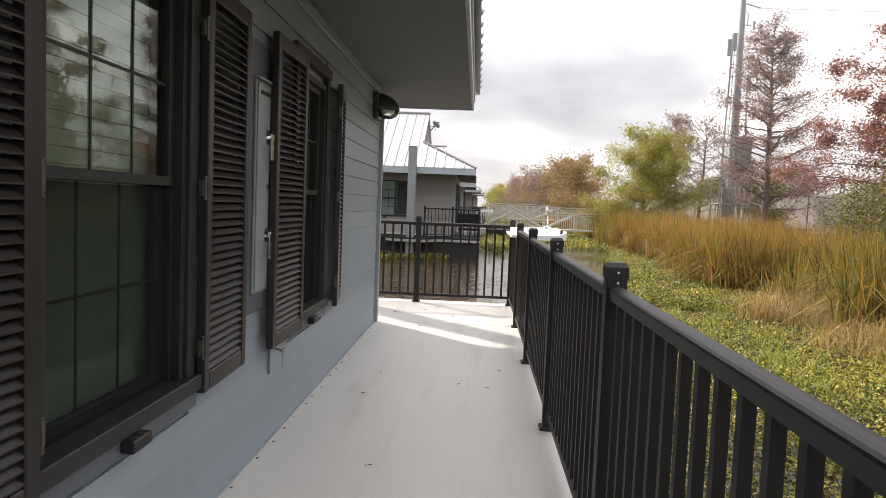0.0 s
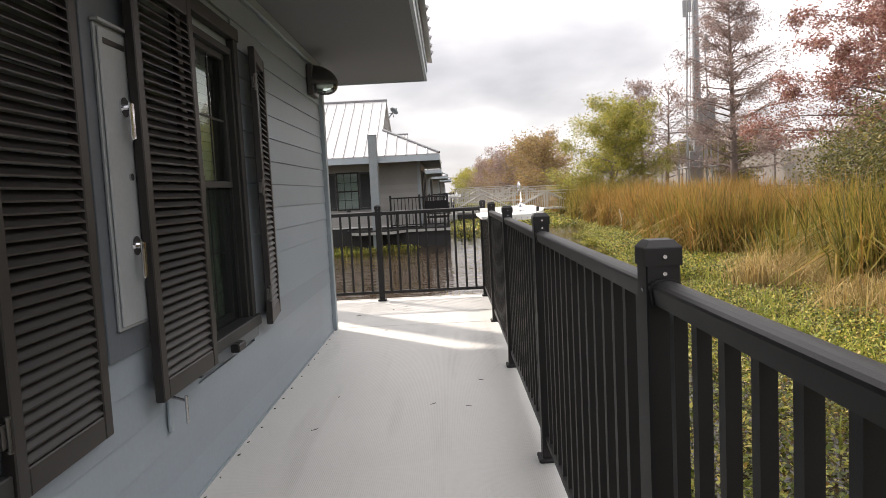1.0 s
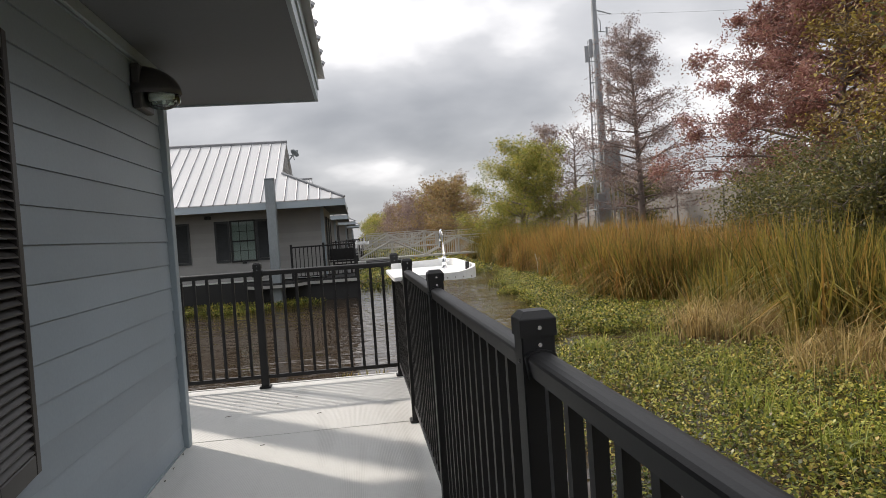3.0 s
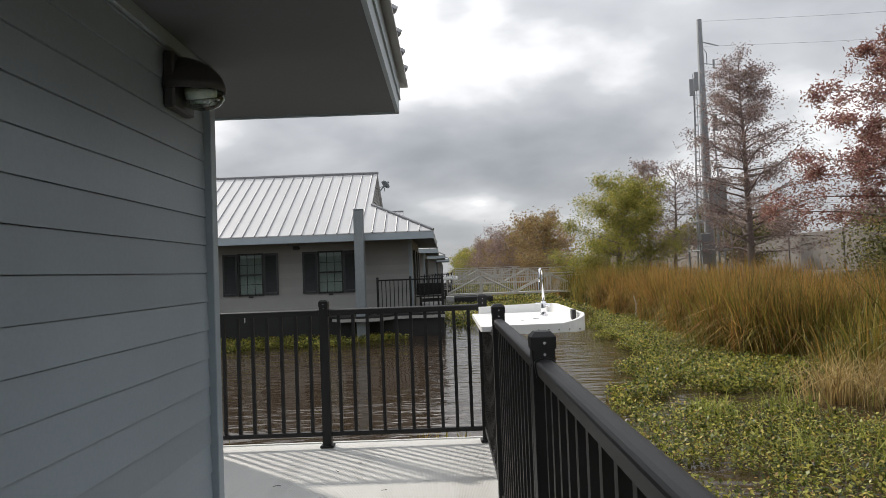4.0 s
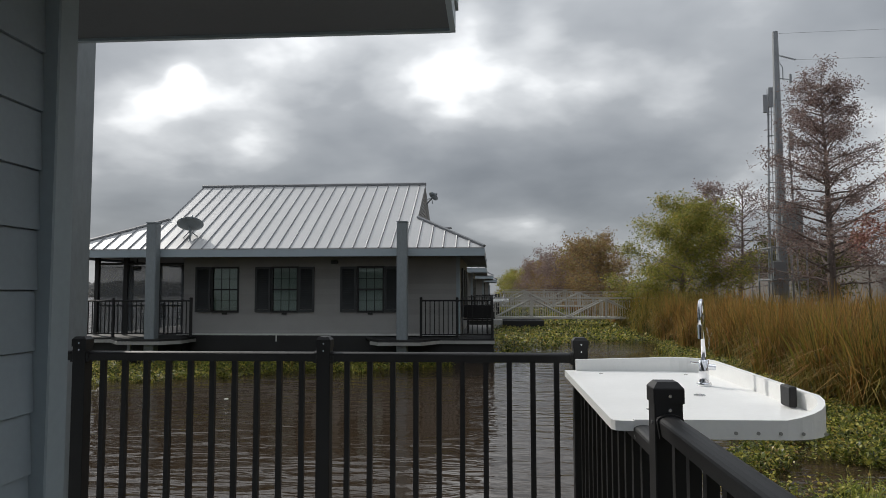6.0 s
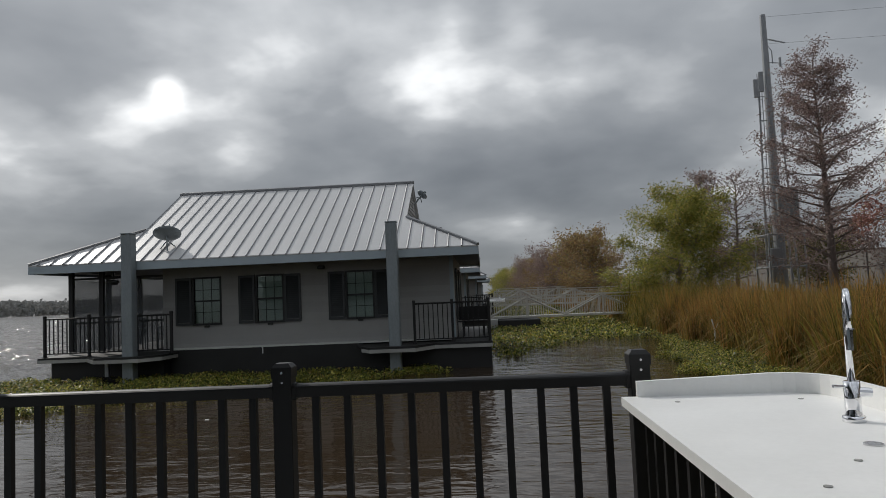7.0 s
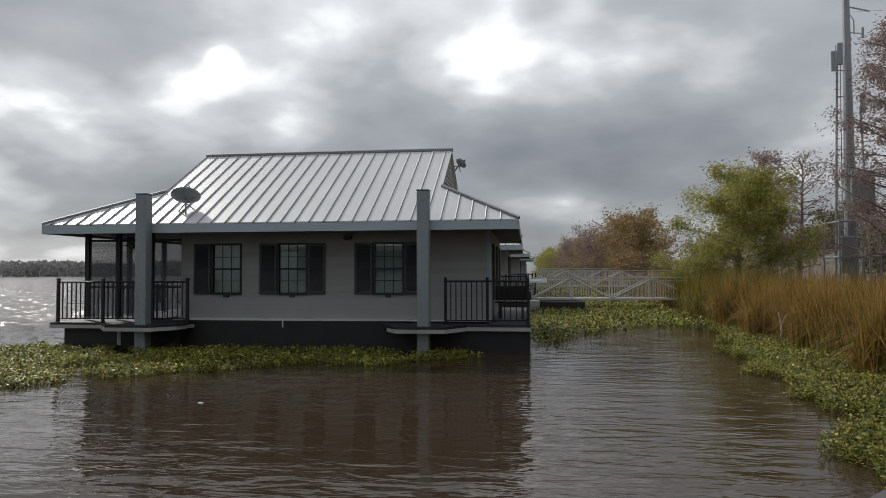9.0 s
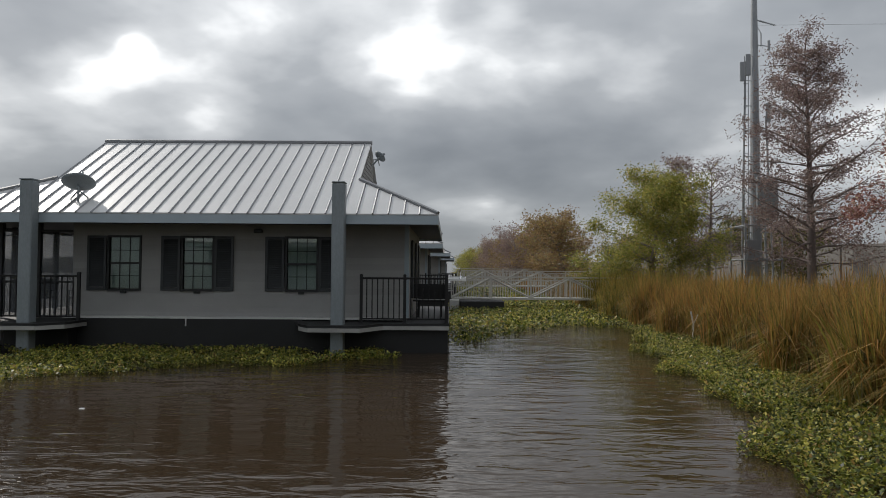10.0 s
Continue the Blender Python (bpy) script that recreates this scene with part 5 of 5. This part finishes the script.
def tree(x, y, z0, height, radius, style, leaf_mat, leaves, seed, label, category="tree", group="", leaf=(0.22, 0.09), bark=None, crown_base=0.2, spread=0.22, limbs=46):
    rng = random.Random(seed)
    rs = np.random.RandomState(seed)
    t = thing("tree" if category == "tree" else "shrub", (x, y, z0), label, category, group)
    paths, tips = [], []
    if style == "cypress":
        lead = limb_path(rng, (0, 0, 0), (0, 0, 1), height, 12, 0.025, 0.05)
        paths.append((lead, height * 0.021, 0.015))
        n = limbs
        for i in range(n):
            k = crown_base + (1 - crown_base) * (i / n) ** 0.9
            base = lead[min(11, int(k * 12))].lerp(lead[min(12, int(k * 12) + 1)], k * 12 % 1)
            a = i * 2.4 + rng.uniform(-0.5, 0.5)
            ln = radius * (1 - 0.72 * ((k - crown_base) / (1 - crown_base)) ** 1.1) * rng.uniform(0.55, 1.1)
            up = 0.15 + 0.5 * k
            limb = limb_path(rng, base, (math.cos(a), math.sin(a), up), ln, 6, 0.13, -0.02)
            paths.append((limb, 0.02 + 0.012 * ln, 0.008))
            for j in range(2, 7):
                for q in range(2):
                    a2 = a + rng.choice((-1, 1)) * rng.uniform(0.4, 1.2)
                    tw = limb_path(rng, limb[j], (math.cos(a2), math.sin(a2), rng.uniform(-0.25, 0.35)), ln * rng.uniform(0.18, 0.38), 3, 0.2, -0.04)
                    paths.append((tw, 0.010, 0.004))
                    tips += [(p, 0.17) for p in tw[1:]]
                tips.append((limb[j], 0.15))
    else:
        stems = 1 if style == "crown" else 9
        for s in range(stems):
            a0 = rng.uniform(0, 6.28)
            lean = 0.08 if stems == 1 else rng.uniform(0.15, 0.8)
            trunk = limb_path(rng, (0, 0, 0) if stems == 1 else (rng.uniform(-0.5, 0.5), rng.uniform(-0.5, 0.5), 0), (math.cos(a0) * lean, math.sin(a0) * lean, 1), height * (0.8 if stems == 1 else rng.uniform(0.6, 0.95)), 9, 0.07, 0.06 if stems == 1 else 0.0)
            paths.append((trunk, height * (0.022 if stems == 1 else 0.012), 0.015))
            for i in range(32 if stems == 1 else 9):
                k = crown_base + (0.97 - crown_base) * i / (32 if stems == 1 else 9)
                base = trunk[min(9, int(k * 9))]
                a = i * 2.4 + rng.uniform(-0.6, 0.6)
                prof = math.sin(math.pi * min(0.97, 0.22 + 0.72 * (k - crown_base) / (1 - crown_base))) ** 0.7
                ln = radius * prof * rng.uniform(0.7, 1.08) * (1 if stems == 1 else 0.6)
                limb = limb_path(rng, base, (math.cos(a), math.sin(a), rng.uniform(0.05, 0.7)), ln, 5, 0.16, 0.03 if stems == 1 else -0.01)
                paths.append((limb, 0.016 + 0.012 * ln, 0.008))
                for j in range(1, 6):
                    for q in range(3):
                        a2 = a + rng.uniform(-1.5, 1.5)
                        tw = limb_path(rng, limb[j], (math.cos(a2), math.sin(a2), rng.uniform(-0.3, 0.7)), ln * rng.uniform(0.2, 0.42), 3, 0.25, -0.03)
                        paths.append((tw, 0.008, 0.003))
                        tips += [(p, spread) for p in tw[1:]]
    V, F = branch_tubes(paths)
    me = big_mesh("trunk", [tuple(v) for v in V], F)
    part("trunk", me, bark or M_BARK, t)
    T = np.array([tuple(p) for p, _ in tips])
    S = np.array([s for _, s in tips])
    # clumps of uneven weight
    wgt = rs.gamma(0.6, 1.0, len(T))
    pick = rs.choice(len(T), leaves, p=wgt / wgt.sum())
    C = T[pick] + rs.normal(size=(leaves, 3)) * S[pick][:, None]
    V, F = leaf_cards(rs, C, leaf[0], leaf[1], 0.25)
    part("crown", big_mesh("crown", V, F), leaf_mat, t)
    return t


tree(11.4, 43.6, -0.4, 8.5, 3.5, "crown", L_GREEN, 50000, 17, "leafy green willow tree behind the reeds", leaf=(0.16, 0.05), crown_base=0.03, spread=0.24)
tree(16.9, 38.0, -0.2, 11.4, 4.4, "cypress", L_BROWN, 27000, 21, "thinning bald cypress with rusty needles", group="bald cypresses", leaf=(0.15, 0.045), crown_base=0.16, limbs=84)
tree(15.9, 52.0, -0.2, 8.6, 2.6, "cypress", L_BROWN, 7000, 22, "slender bare bald cypress", group="bald cypresses", leaf=(0.20, 0.06))
tree(17.8, 52.5, -0.2, 8.4, 3.6, "cypress", L_BROWN, 2600, 23, "bare branching bald cypress", group="bald cypresses", leaf=(0.18, 0.05))
tree(20.6, 27.6, 0.0, 13.6, 6.6, "cypress", L_RED, 170000, 24, "large rust-red bald cypress in autumn needles", group="bald cypresses", leaf=(0.17, 0.055), crown_base=0.14, limbs=120)
tree(27.0, 29.5, 0.0, 15.5, 8.0, "cypress", L_RED, 130000, 25, "large rust-red bald cypress in autumn needles", group="bald cypresses", leaf=(0.21, 0.07), crown_base=0.10, limbs=76)
tree(21.5, 21.5, 0.0, 9.5, 4.6, "cypress", L_RED, 40000, 26, "rust-red bald cypress in autumn needles", group="bald cypresses", leaf=(0.18, 0.06), crown_base=0.10)
tree(12.5, 15.6, -0.5, 4.1, 3.7, "shrub", L_BUSH, 44000, 31, "broad olive-green shrub behind the reeds", "shrub", "shrubs of the bank", leaf=(0.11, 0.045), crown_base=0.1, spread=0.25)
tree(13.6, 20.5, -0.4, 3.7, 3.0, "shrub", L_BUSH, 26000, 32, "broad olive-green shrub behind the reeds", "shrub", "shrubs of the bank", leaf=(0.11, 0.045), crown_base=0.1, spread=0.25)
tree(13.2, 11.2, -0.5, 4.6, 3.4, "shrub", L_BUSH, 34000, 33, "broad olive-green shrub behind the reeds", "shrub", "shrubs of the bank", leaf=(0.11, 0.045), crown_base=0.1, spread=0.25)
tree(17.2, 18.0, -0.2, 8.2, 4.2, "crown", L_YELLOW, 24000, 34, "yellowing broadleaf tree by the bank", group="bank trees", leaf=(0.15, 0.06))
tree(20.5, 47.0, 0.0, 4.6, 2.2, "crown", L_BUSH, 6000, 35, "small olive tree by the flood wall", group="bank trees", leaf=(0.16, 0.07))
tree(17.0, 12.0, -0.2, 10.0, 4.6, "crown", L_BUSH, 20000, 44, "broad green tree on the bank", group="bank trees", leaf=(0.2, 0.08))
tree(14.5, 8.0, -0.2, 9.0, 3.8, "cypress", L_BROWN, 12000, 45, "bald cypress on the bank", group="bald cypresses", leaf=(0.2, 0.07))
# trees behind and beside the camera, which the panes reflect
tree(13.0, 5.0, -0.3, 9.0, 4.0, "cypress", L_BROWN, 9000, 41, "bald cypress on the bank", group="bald cypresses", leaf=(0.2, 0.07))
tree(15.0, -3.0, -0.3, 9.5, 4.2, "crown", L_BUSH, 14000, 42, "broad green tree on the bank", group="bank trees", leaf=(0.2, 0.09))
tree(14.0, 0.5, -0.3, 5.0, 3.4, "shrub", L_BUSH, 12000, 43, "broad olive-green shrub on the bank", "shrub", "shrubs of the bank", leaf=(0.13, 0.05))

# autumn woods along the further bank
rng = random.Random(9)
far_specs = []
for k in range(20):
    y = 66 + k * 7.5 + rng.uniform(-2, 2)
    far_specs.append((10.2 - (y - 64) * 0.036 + rng.uniform(0, 2.5), y))
for i, (x, y) in enumerate(far_specs):
    hgt = rng.uniform(7.6, 9.6) if i < 9 else rng.uniform(7.0, 9.5)
    mat = L_AUTUMN if i % 4 != 3 and i < 9 else (L_GREEN if i > 8 else L_BROWN)
    words = {"autumn_leaf": "orange-brown autumn tree on the further bank", "willow_leaf": "green tree on the further bank", "sparse_cypress_needle": "thin brown tree on the further bank"}[mat.name]
    tree(x, y, -0.3, hgt, rng.uniform(2.6, 3.6), "crown", mat, 8000, 100 + i, words, group="woods of the further bank", leaf=(0.24, 0.10), crown_base=0.10, spread=0.30)
for i in range(14):
    x, y = 28 + rng.uniform(0, 10), 30 + i * 8 + rng.uniform(-3, 3)
    tree(x, y, 0.3, rng.uniform(5.5, 8.5), rng.uniform(2.8, 4), "crown", (L_BROWN, L_BROWN, L_BUSH)[i % 3], 4200, 200 + i, "tree behind the flood wall", group="trees behind the flood wall", leaf=(0.34, 0.15), crown_base=0.15, spread=0.35)

# low wooded shore across the lake, its leaf colour paled for haze
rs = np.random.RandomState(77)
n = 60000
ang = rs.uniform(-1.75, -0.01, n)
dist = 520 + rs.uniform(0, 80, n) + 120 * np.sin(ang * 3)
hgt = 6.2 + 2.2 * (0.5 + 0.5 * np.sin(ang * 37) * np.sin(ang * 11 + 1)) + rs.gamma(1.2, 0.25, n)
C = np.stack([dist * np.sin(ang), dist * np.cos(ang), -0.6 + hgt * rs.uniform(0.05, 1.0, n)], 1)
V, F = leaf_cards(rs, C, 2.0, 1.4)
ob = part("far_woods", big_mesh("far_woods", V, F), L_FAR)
tagged(ob, "low wooded shore across the lake, distance haze in its colour", "woods", kind="stuff")


# ---------------------------------------------------------------- reeds
def blades(rs, xy, base, height, width, lean=0.18, seg=3, away=None, bent=0.0):
    """Bent tapering blades from their feet."""
    n = len(xy)
    a = rs.uniform(0, 2 * np.pi, n)
    h = height * rs.uniform(0.65, 1.15, n)
    out = np.stack([np.cos(a), np.sin(a)], 1) * (h * np.abs(rs.normal(0, lean, n)))[:, None]
    if away is not None:
        out = out * 0.7 + away * h[:, None] * 0.7
    b = rs.uniform(0, 2 * np.pi, n)
    side_ = np.stack([np.cos(b), np.sin(b)], 1) * (width * rs.uniform(0.6, 1.4, n))[:, None] * 0.5
    fold = (rs.uniform(0, 1, n) < bent) * rs.uniform(0.4, 1.3, n)
    V = np.zeros((n, (seg + 1) * 2, 3))
    for k in range(seg + 1):
        s = k / seg
        over = max(0.0, s - 0.55)
        c = xy + out * s ** 2 + np.stack([np.cos(a), np.sin(a)], 1) * (h * fold * over * 0.8)[:, None]
        zz = base + h * (s - 0.12 * s ** 3 * (np.hypot(out[:, 0], out[:, 1]) / h) * 4 - 1.35 * fold * over)
        w = (1 - s) ** 0.6 + 0.06
        V[:, 2 * k, :2] = c - side_ * w
        V[:, 2 * k + 1, :2] = c + side_ * w
        V[:, 2 * k, 2] = zz
        V[:, 2 * k + 1, 2] = zz
    F = []
    base_i = np.arange(n)[:, None] * (seg + 1) * 2
    for k in range(seg):
        F.append(base_i + np.array([2 * k, 2 * k + 1, 2 * k + 3, 2 * k + 2])[None])
    return V.reshape(-1, 3), np.concatenate(F, 0)


def reed_front(y):
    """The reed bed's edge, in x."""
    return np.interp(y, [3, 6, 8.3, 10, 12, 14, 15, 17, 20, 24, 28, 32, 38, 43, 60, 90], [7.4, 7.3, 7.4, 7.75, 7.8, 8.2, 7.9, 7.45, 7.9, 8.4, 8.3, 8.3, 8.4, 8.9, 9.2, 9.0])


def reed_bed(name, seed, n, y0, y1, depth, height, mat, label, bias=1.6, width=0.028):
    rs = np.random.RandomState(seed)
    m = n // 32
    cy = rs.uniform(y0, y1, m)
    cx = reed_front(cy) + depth * rs.uniform(0, 1, m) ** bias + 0.35 * np.sin(cy * 1.7) + 0.25 * np.sin(cy * 4.1)
    own = rs.randint(0, m, n)
    off = rs.normal(0, 0.15, (n, 2))
    wind = rs.normal(0, 0.05, (m, 2))[own] + (rs.uniform(0, 1, (n, 1)) < 0.06) * rs.normal(0, 0.28, (n, 2))
    tall = height * (0.80 + 0.26 * rs.uniform(0, 1, m) + 0.12 * np.sin(cx * 1.3 + 1) * np.sin(cy * 0.9))
    V, F = blades(rs, np.stack([cx, cy], 1)[own] + off, WATER - 0.05, tall[own], width, away=off + wind, seg=5, bent=0.55)
    return tagged(part(name, big_mesh(name, V, F), mat), label, "reeds", kind="stuff")


reed_bed("reeds", 51, 19000, 16.0, 22, 4.0, 1.75, L_REED, "tall orange-brown reeds along the bank", width=0.024)
reed_bed("reeds", 52, 27000, 21, 33, 5.0, 1.95, L_REED, "tall orange-brown reeds along the bank", width=0.023)
reed_bed("reeds", 53, 14000, 32, 46, 5.0, 2.1, L_REEDG, "yellow-green reeds along the bank", width=0.026)
reed_bed("reeds", 54, 9000, 13.0, 30, 1.6, 1.3, L_REEDG, "yellow-green reeds along the bank", width=0.03)
reed_bed("reeds", 55, 13000, 3.0, 13.2, 2.4, 1.8, L_REEDG, "tall green reeds with bent blades along the bank", width=0.030)
reed_bed("reeds", 59, 4500, 15.6, 18.2, 1.3, 1.6, L_REEDG, "yellow-green tussock of reeds along the bank", width=0.026)
reed_bed("reeds", 56, 12000, 46, 110, 6.0, 1.9, L_REED, "tall orange-brown reeds along the bank", width=0.06)
reed_bed("dry_grass", 57, 1800, 15, 32, 1.2, 0.5, L_DRY, "pale dry grass at the edge of the reeds", width=0.016)
# straw tangle that leans over in front of the reeds
rs = np.random.RandomState(58)
cy = rs.uniform(1.0, 13.5, 260)
cx = reed_front(cy) + 0.5 - 1.5 * rs.uniform(0, 1, 260) ** 1.8 + 0.45 * np.sin(cy * 1.9)
own = rs.randint(0, 260, 9500)
off = rs.normal(0, 0.16, (9500, 2))
V, F = blades(rs, np.stack([cx, cy], 1)[own] + off, WATER, 0.5 + 0.45 * rs.uniform(0, 1, 260)[own], 0.014, 0.6, 5, off * 1.5 + rs.normal(0, 0.45, (260, 2))[own], 0.7)
tagged(part("straw_tangle", big_mesh("straw_tangle", V, F), L_DRY), "tangle of bent dry straw in front of the reeds", "grass", kind="stuff")


# ---------------------------------------------------------------- floating plants
def hyacinths(name, seed, xy, size, leaves, label, rise=0.22):
    """Rosettes of cupped round leaves that float on the water."""
    rs = np.random.RandomState(seed)
    n = len(xy)
    sc = size * rs.uniform(0.55, 1.25, n)
    Vs, Fs, k0 = [], [], 0
    for j in range(leaves):
        a = rs.uniform(0, 2 * np.pi, n)
        tilt = rs.uniform(-0.2, 1.3, n)
        reach = sc * rs.uniform(0.3, 1.0, n)
        hgt = rise * sc / size * rs.uniform(0.05, 1.0, n)
        d = np.stack([np.cos(a), np.sin(a), np.zeros(n)], 1)
        s = np.stack([-np.sin(a), np.cos(a), np.zeros(n)], 1)
        u = d * np.cos(tilt)[:, None] + np.array([0, 0, 1.0]) * np.sin(tilt)[:, None]
        c = np.concatenate([xy, np.full((n, 1), WATER)], 1) + d * reach[:, None] + np.array([0, 0, 1.0]) * hgt[:, None]
        L = (sc * rs.uniform(0.5, 0.8, n))[:, None]
        W = L * rs.uniform(0.55, 0.9, n)[:, None]
        up = np.array([0, 0, 1.0]) * (L * 0.10)
        P = np.stack([c - u * L * 0.5, c - u * L * 0.1 + s * W * 0.5 + up, c + u * L * 0.5, c - u * L * 0.1 - s * W * 0.5 + up], 1)
        Vs.append(P.reshape(-1, 3))
        Fs.append(np.arange(n * 4).reshape(-1, 4) + k0)
        k0 += n * 4
    return tagged(part(name, big_mesh(name, np.concatenate(Vs), np.concatenate(Fs)), L_HYA), label, "plants", kind="stuff")


def inside(pts, poly):
    x, y = pts[:, 0], pts[:, 1]
    hit = np.zeros(len(pts), bool)
    for (x0, y0), (x1, y1) in zip(poly, poly[1:] + poly[:1]):
        c = ((y0 > y) != (y1 > y)) & (x < (x1 - x0) * (y - y0) / (y1 - y0 + 1e-9) + x0)
        hit ^= c
    return hit


def scatter(seed, poly, count, gaps=0.35, ragged=0.5):
    rs = np.random.RandomState(seed)
    P = np.array(poly)
    lo, hi = P.min(0) - 0.5, P.max(0) + 0.5
    pts = rs.uniform(lo, hi, (count * 4, 2))
    wob = pts + ragged * np.stack([np.sin(pts[:, 1] * 2.1) + 0.6 * np.sin(pts[:, 1] * 5.3 + 1), np.sin(pts[:, 0] * 2.3) + 0.6 * np.sin(pts[:, 0] * 6.1)], 1) * 0.5
    keep = inside(wob, poly)
    dens = np.array([noise.noise((p[0] * 0.9, p[1] * 0.9, seed)) + 0.5 * noise.noise((p[0] * 2.7, p[1] * 2.7, seed)) for p in pts])
    keep &= dens > -gaps * 1.2
    return pts[keep][:count]


NEAR = [(1.95, -4), (1.95, 5.6), (2.2, 7.2), (2.7, 9.5), (3.7, 12.5), (4.3, 14.2), (5.0, 16.2), (5.6, 18.5), (5.6, 21), (6.1, 25.5), (7.2, 29.5), (7.7, 32.0), (9.2, 32.0), (9.5, 26), (8.6, 20), (8.4, 14), (8.6, 10), (9.0, -4)]
hyacinths("water_hyacinth", 61, scatter(61, [p for p in NEAR if p[1] < 13], 32000, 0.36), 0.057, 6, "mat of green floating water plants with yellow leaves", 0.17)
hyacinths("water_hyacinth", 62, scatter(62, NEAR[4:16], 25000, 0.40, 0.5), 0.070, 6, "mat of green floating water plants with yellow leaves", 0.18)
HOUSE = [(-12.5, 22.2), (-11.5, 19.9), (-9.2, 18.6), (-7.4, 18.5), (-6.2, 19.8), (-5.2, 20.9), (-3.4, 21.5), (-1.4, 22.1), (-0.3, 23.1), (0.0, 23.9), (-2.2, 24.5), (-10.8, 24.5), (-12.8, 24.0)]
hyacinths("water_hyacinth", 63, scatter(63, HOUSE, 8500, 0.26), 0.088, 6, "band of floating water plants along the black float", 0.13)
BRIDGE = [(1.45, 25.9), (2.3, 26.7), (3.2, 29.3), (5.4, 32.6), (7.4, 31.6), (8.6, 33), (8.8, 48), (1.45, 48)]
hyacinths("water_hyacinth", 64, scatter(64, BRIDGE, 4200, 0.75), 0.15, 6, "mat of floating water plants under the gangway", 0.2)
BEYOND = [(2.0, 48), (9.5, 48), (10.5, 95), (2.5, 95)]
hyacinths("water_hyacinth", 65, scatter(65, BEYOND, 2600, 0.75), 0.28, 5, "mat of floating water plants beyond the gangway", 0.25)
# stray rosettes off the edge
rs = np.random.RandomState(66)
strays = np.concatenate([rs.normal((4.2, 12.6), (0.35, 0.6), (34, 2)), rs.normal((3.4, 10.6), (0.3, 0.5), (18, 2))])
hyacinths("water_hyacinth", 67, strays, 0.060, 9, "stray floating water plants", 0.04)

# grass tufts growing through the floating mat
rs = np.random.RandomState(71)
tufts = rs.uniform((3.4, -2), (8.5, 12), (60, 2))
tufts = tufts[tufts[:, 0] > 3.2 + 0.12 * tufts[:, 1]]
xy = np.repeat(tufts, 46, 0) + rs.normal(0, 0.16, (len(tufts) * 46, 2))
V, F = blades(rs, xy, WATER, 0.46, 0.013, 0.7, 5, None, 0.7)
tagged(part("grass_tufts", big_mesh("grass_tufts", V, F), L_TUFT), "tufts of yellow-green grass in the floating mat", "grass", kind="stuff")
# dead pale stalk standing at the reed edge
d = thing("dead_stalk", (8.0, 27.2, WATER), "pale broken dead stalk at the edge of the reeds", "stalk")
bm = bmesh.new()
bent_tube(bm, [(0, 0, 0), (0.03, 0, 0.5), (-0.04, 0, 0.85)], 0.02, 6)
tube(bm, (0.03, 0, 0.5), (0.16, 0, 0.78), 0.014, 0.008, 6)
part("stalk", bm, M_DECKEDGE, d)

# ---------------------------------------------------------------- small things
scrap = thing("float_scrap", (-3.6, 17.6, WATER), "small white scrap floating on the water", "litter")
part("scrap", one_box(-0.035, 0.035, -0.02, 0.02, -0.01, 0.014, bevel=0.006), M_WHITE, scrap)
fan = thing("porch_fan", (-9.9, 26.2, 2.42), "dark ceiling fan hanging in the screened porch", "fan")
part("rod", tube(bmesh.new(), (0, 0, 0), (0, 0, -0.22), 0.02, sides=8), M_FRAME, fan)
part("motor", tube(bmesh.new(), (0, 0, -0.22), (0, 0, -0.36), 0.13, 0.11, 14), M_FRAME, fan)
for k in range(4):
    bm = one_box(0.12, 0.62, -0.06, 0.06, -0.28, -0.265, bevel=0.004)
    bm.transform(Matrix.Rotation(radians(90 * k + 20), 4, "Z"))
    part("blade", bm, M_FRAME, fan)
for x, y in ((-9.4, 26.4), (-8.4, 26.6)):
    ch = thing("porch_chair", (x, y, 0.085), "dark metal armchair in the screened porch", "chair", "porch chairs")
    for dx in (-0.24, 0.24):
        for dy in (-0.22, 0.22):
            part("leg", tube(bmesh.new(), (dx, dy, 0), (dx, dy, 0.42), 0.02, sides=8), M_FRAME, ch)
        part("armrest", one_box(dx - 0.03, dx + 0.03, -0.25, 0.25, 0.62, 0.65, bevel=0.006), M_FRAME, ch)
        part("arm_post", tube(bmesh.new(), (dx, -0.22, 0.42), (dx, -0.22, 0.62), 0.016, sides=8), M_FRAME, ch)
    part("seat", one_box(-0.27, 0.27, -0.26, 0.26, 0.42, 0.47, bevel=0.01), M_FRAME, ch)
    part("backrest", one_box(-0.26, 0.26, 0.22, 0.26, 0.47, 0.95, bevel=0.01), M_FRAME, ch)
# weeds that lodged between ledge and deck by the corner post
rs = np.random.RandomState(81)
xy = np.concatenate([rs.normal((1.50, 8.66), (0.10, 0.05), (16, 2)), rs.normal((1.25, 8.72), (0.12, 0.05), (8, 2)), rs.normal((-0.6, 8.70), (0.12, 0.05), (6, 2))])
V, F = blades(rs, np.repeat(xy, 5, 0), -0.22, 0.26, 0.02, 0.5)
tagged(part("ledge_weeds", big_mesh("ledge_weeds", V, F), L_REEDG), "small green weeds lodged on the ledge", "weeds", kind="stuff")
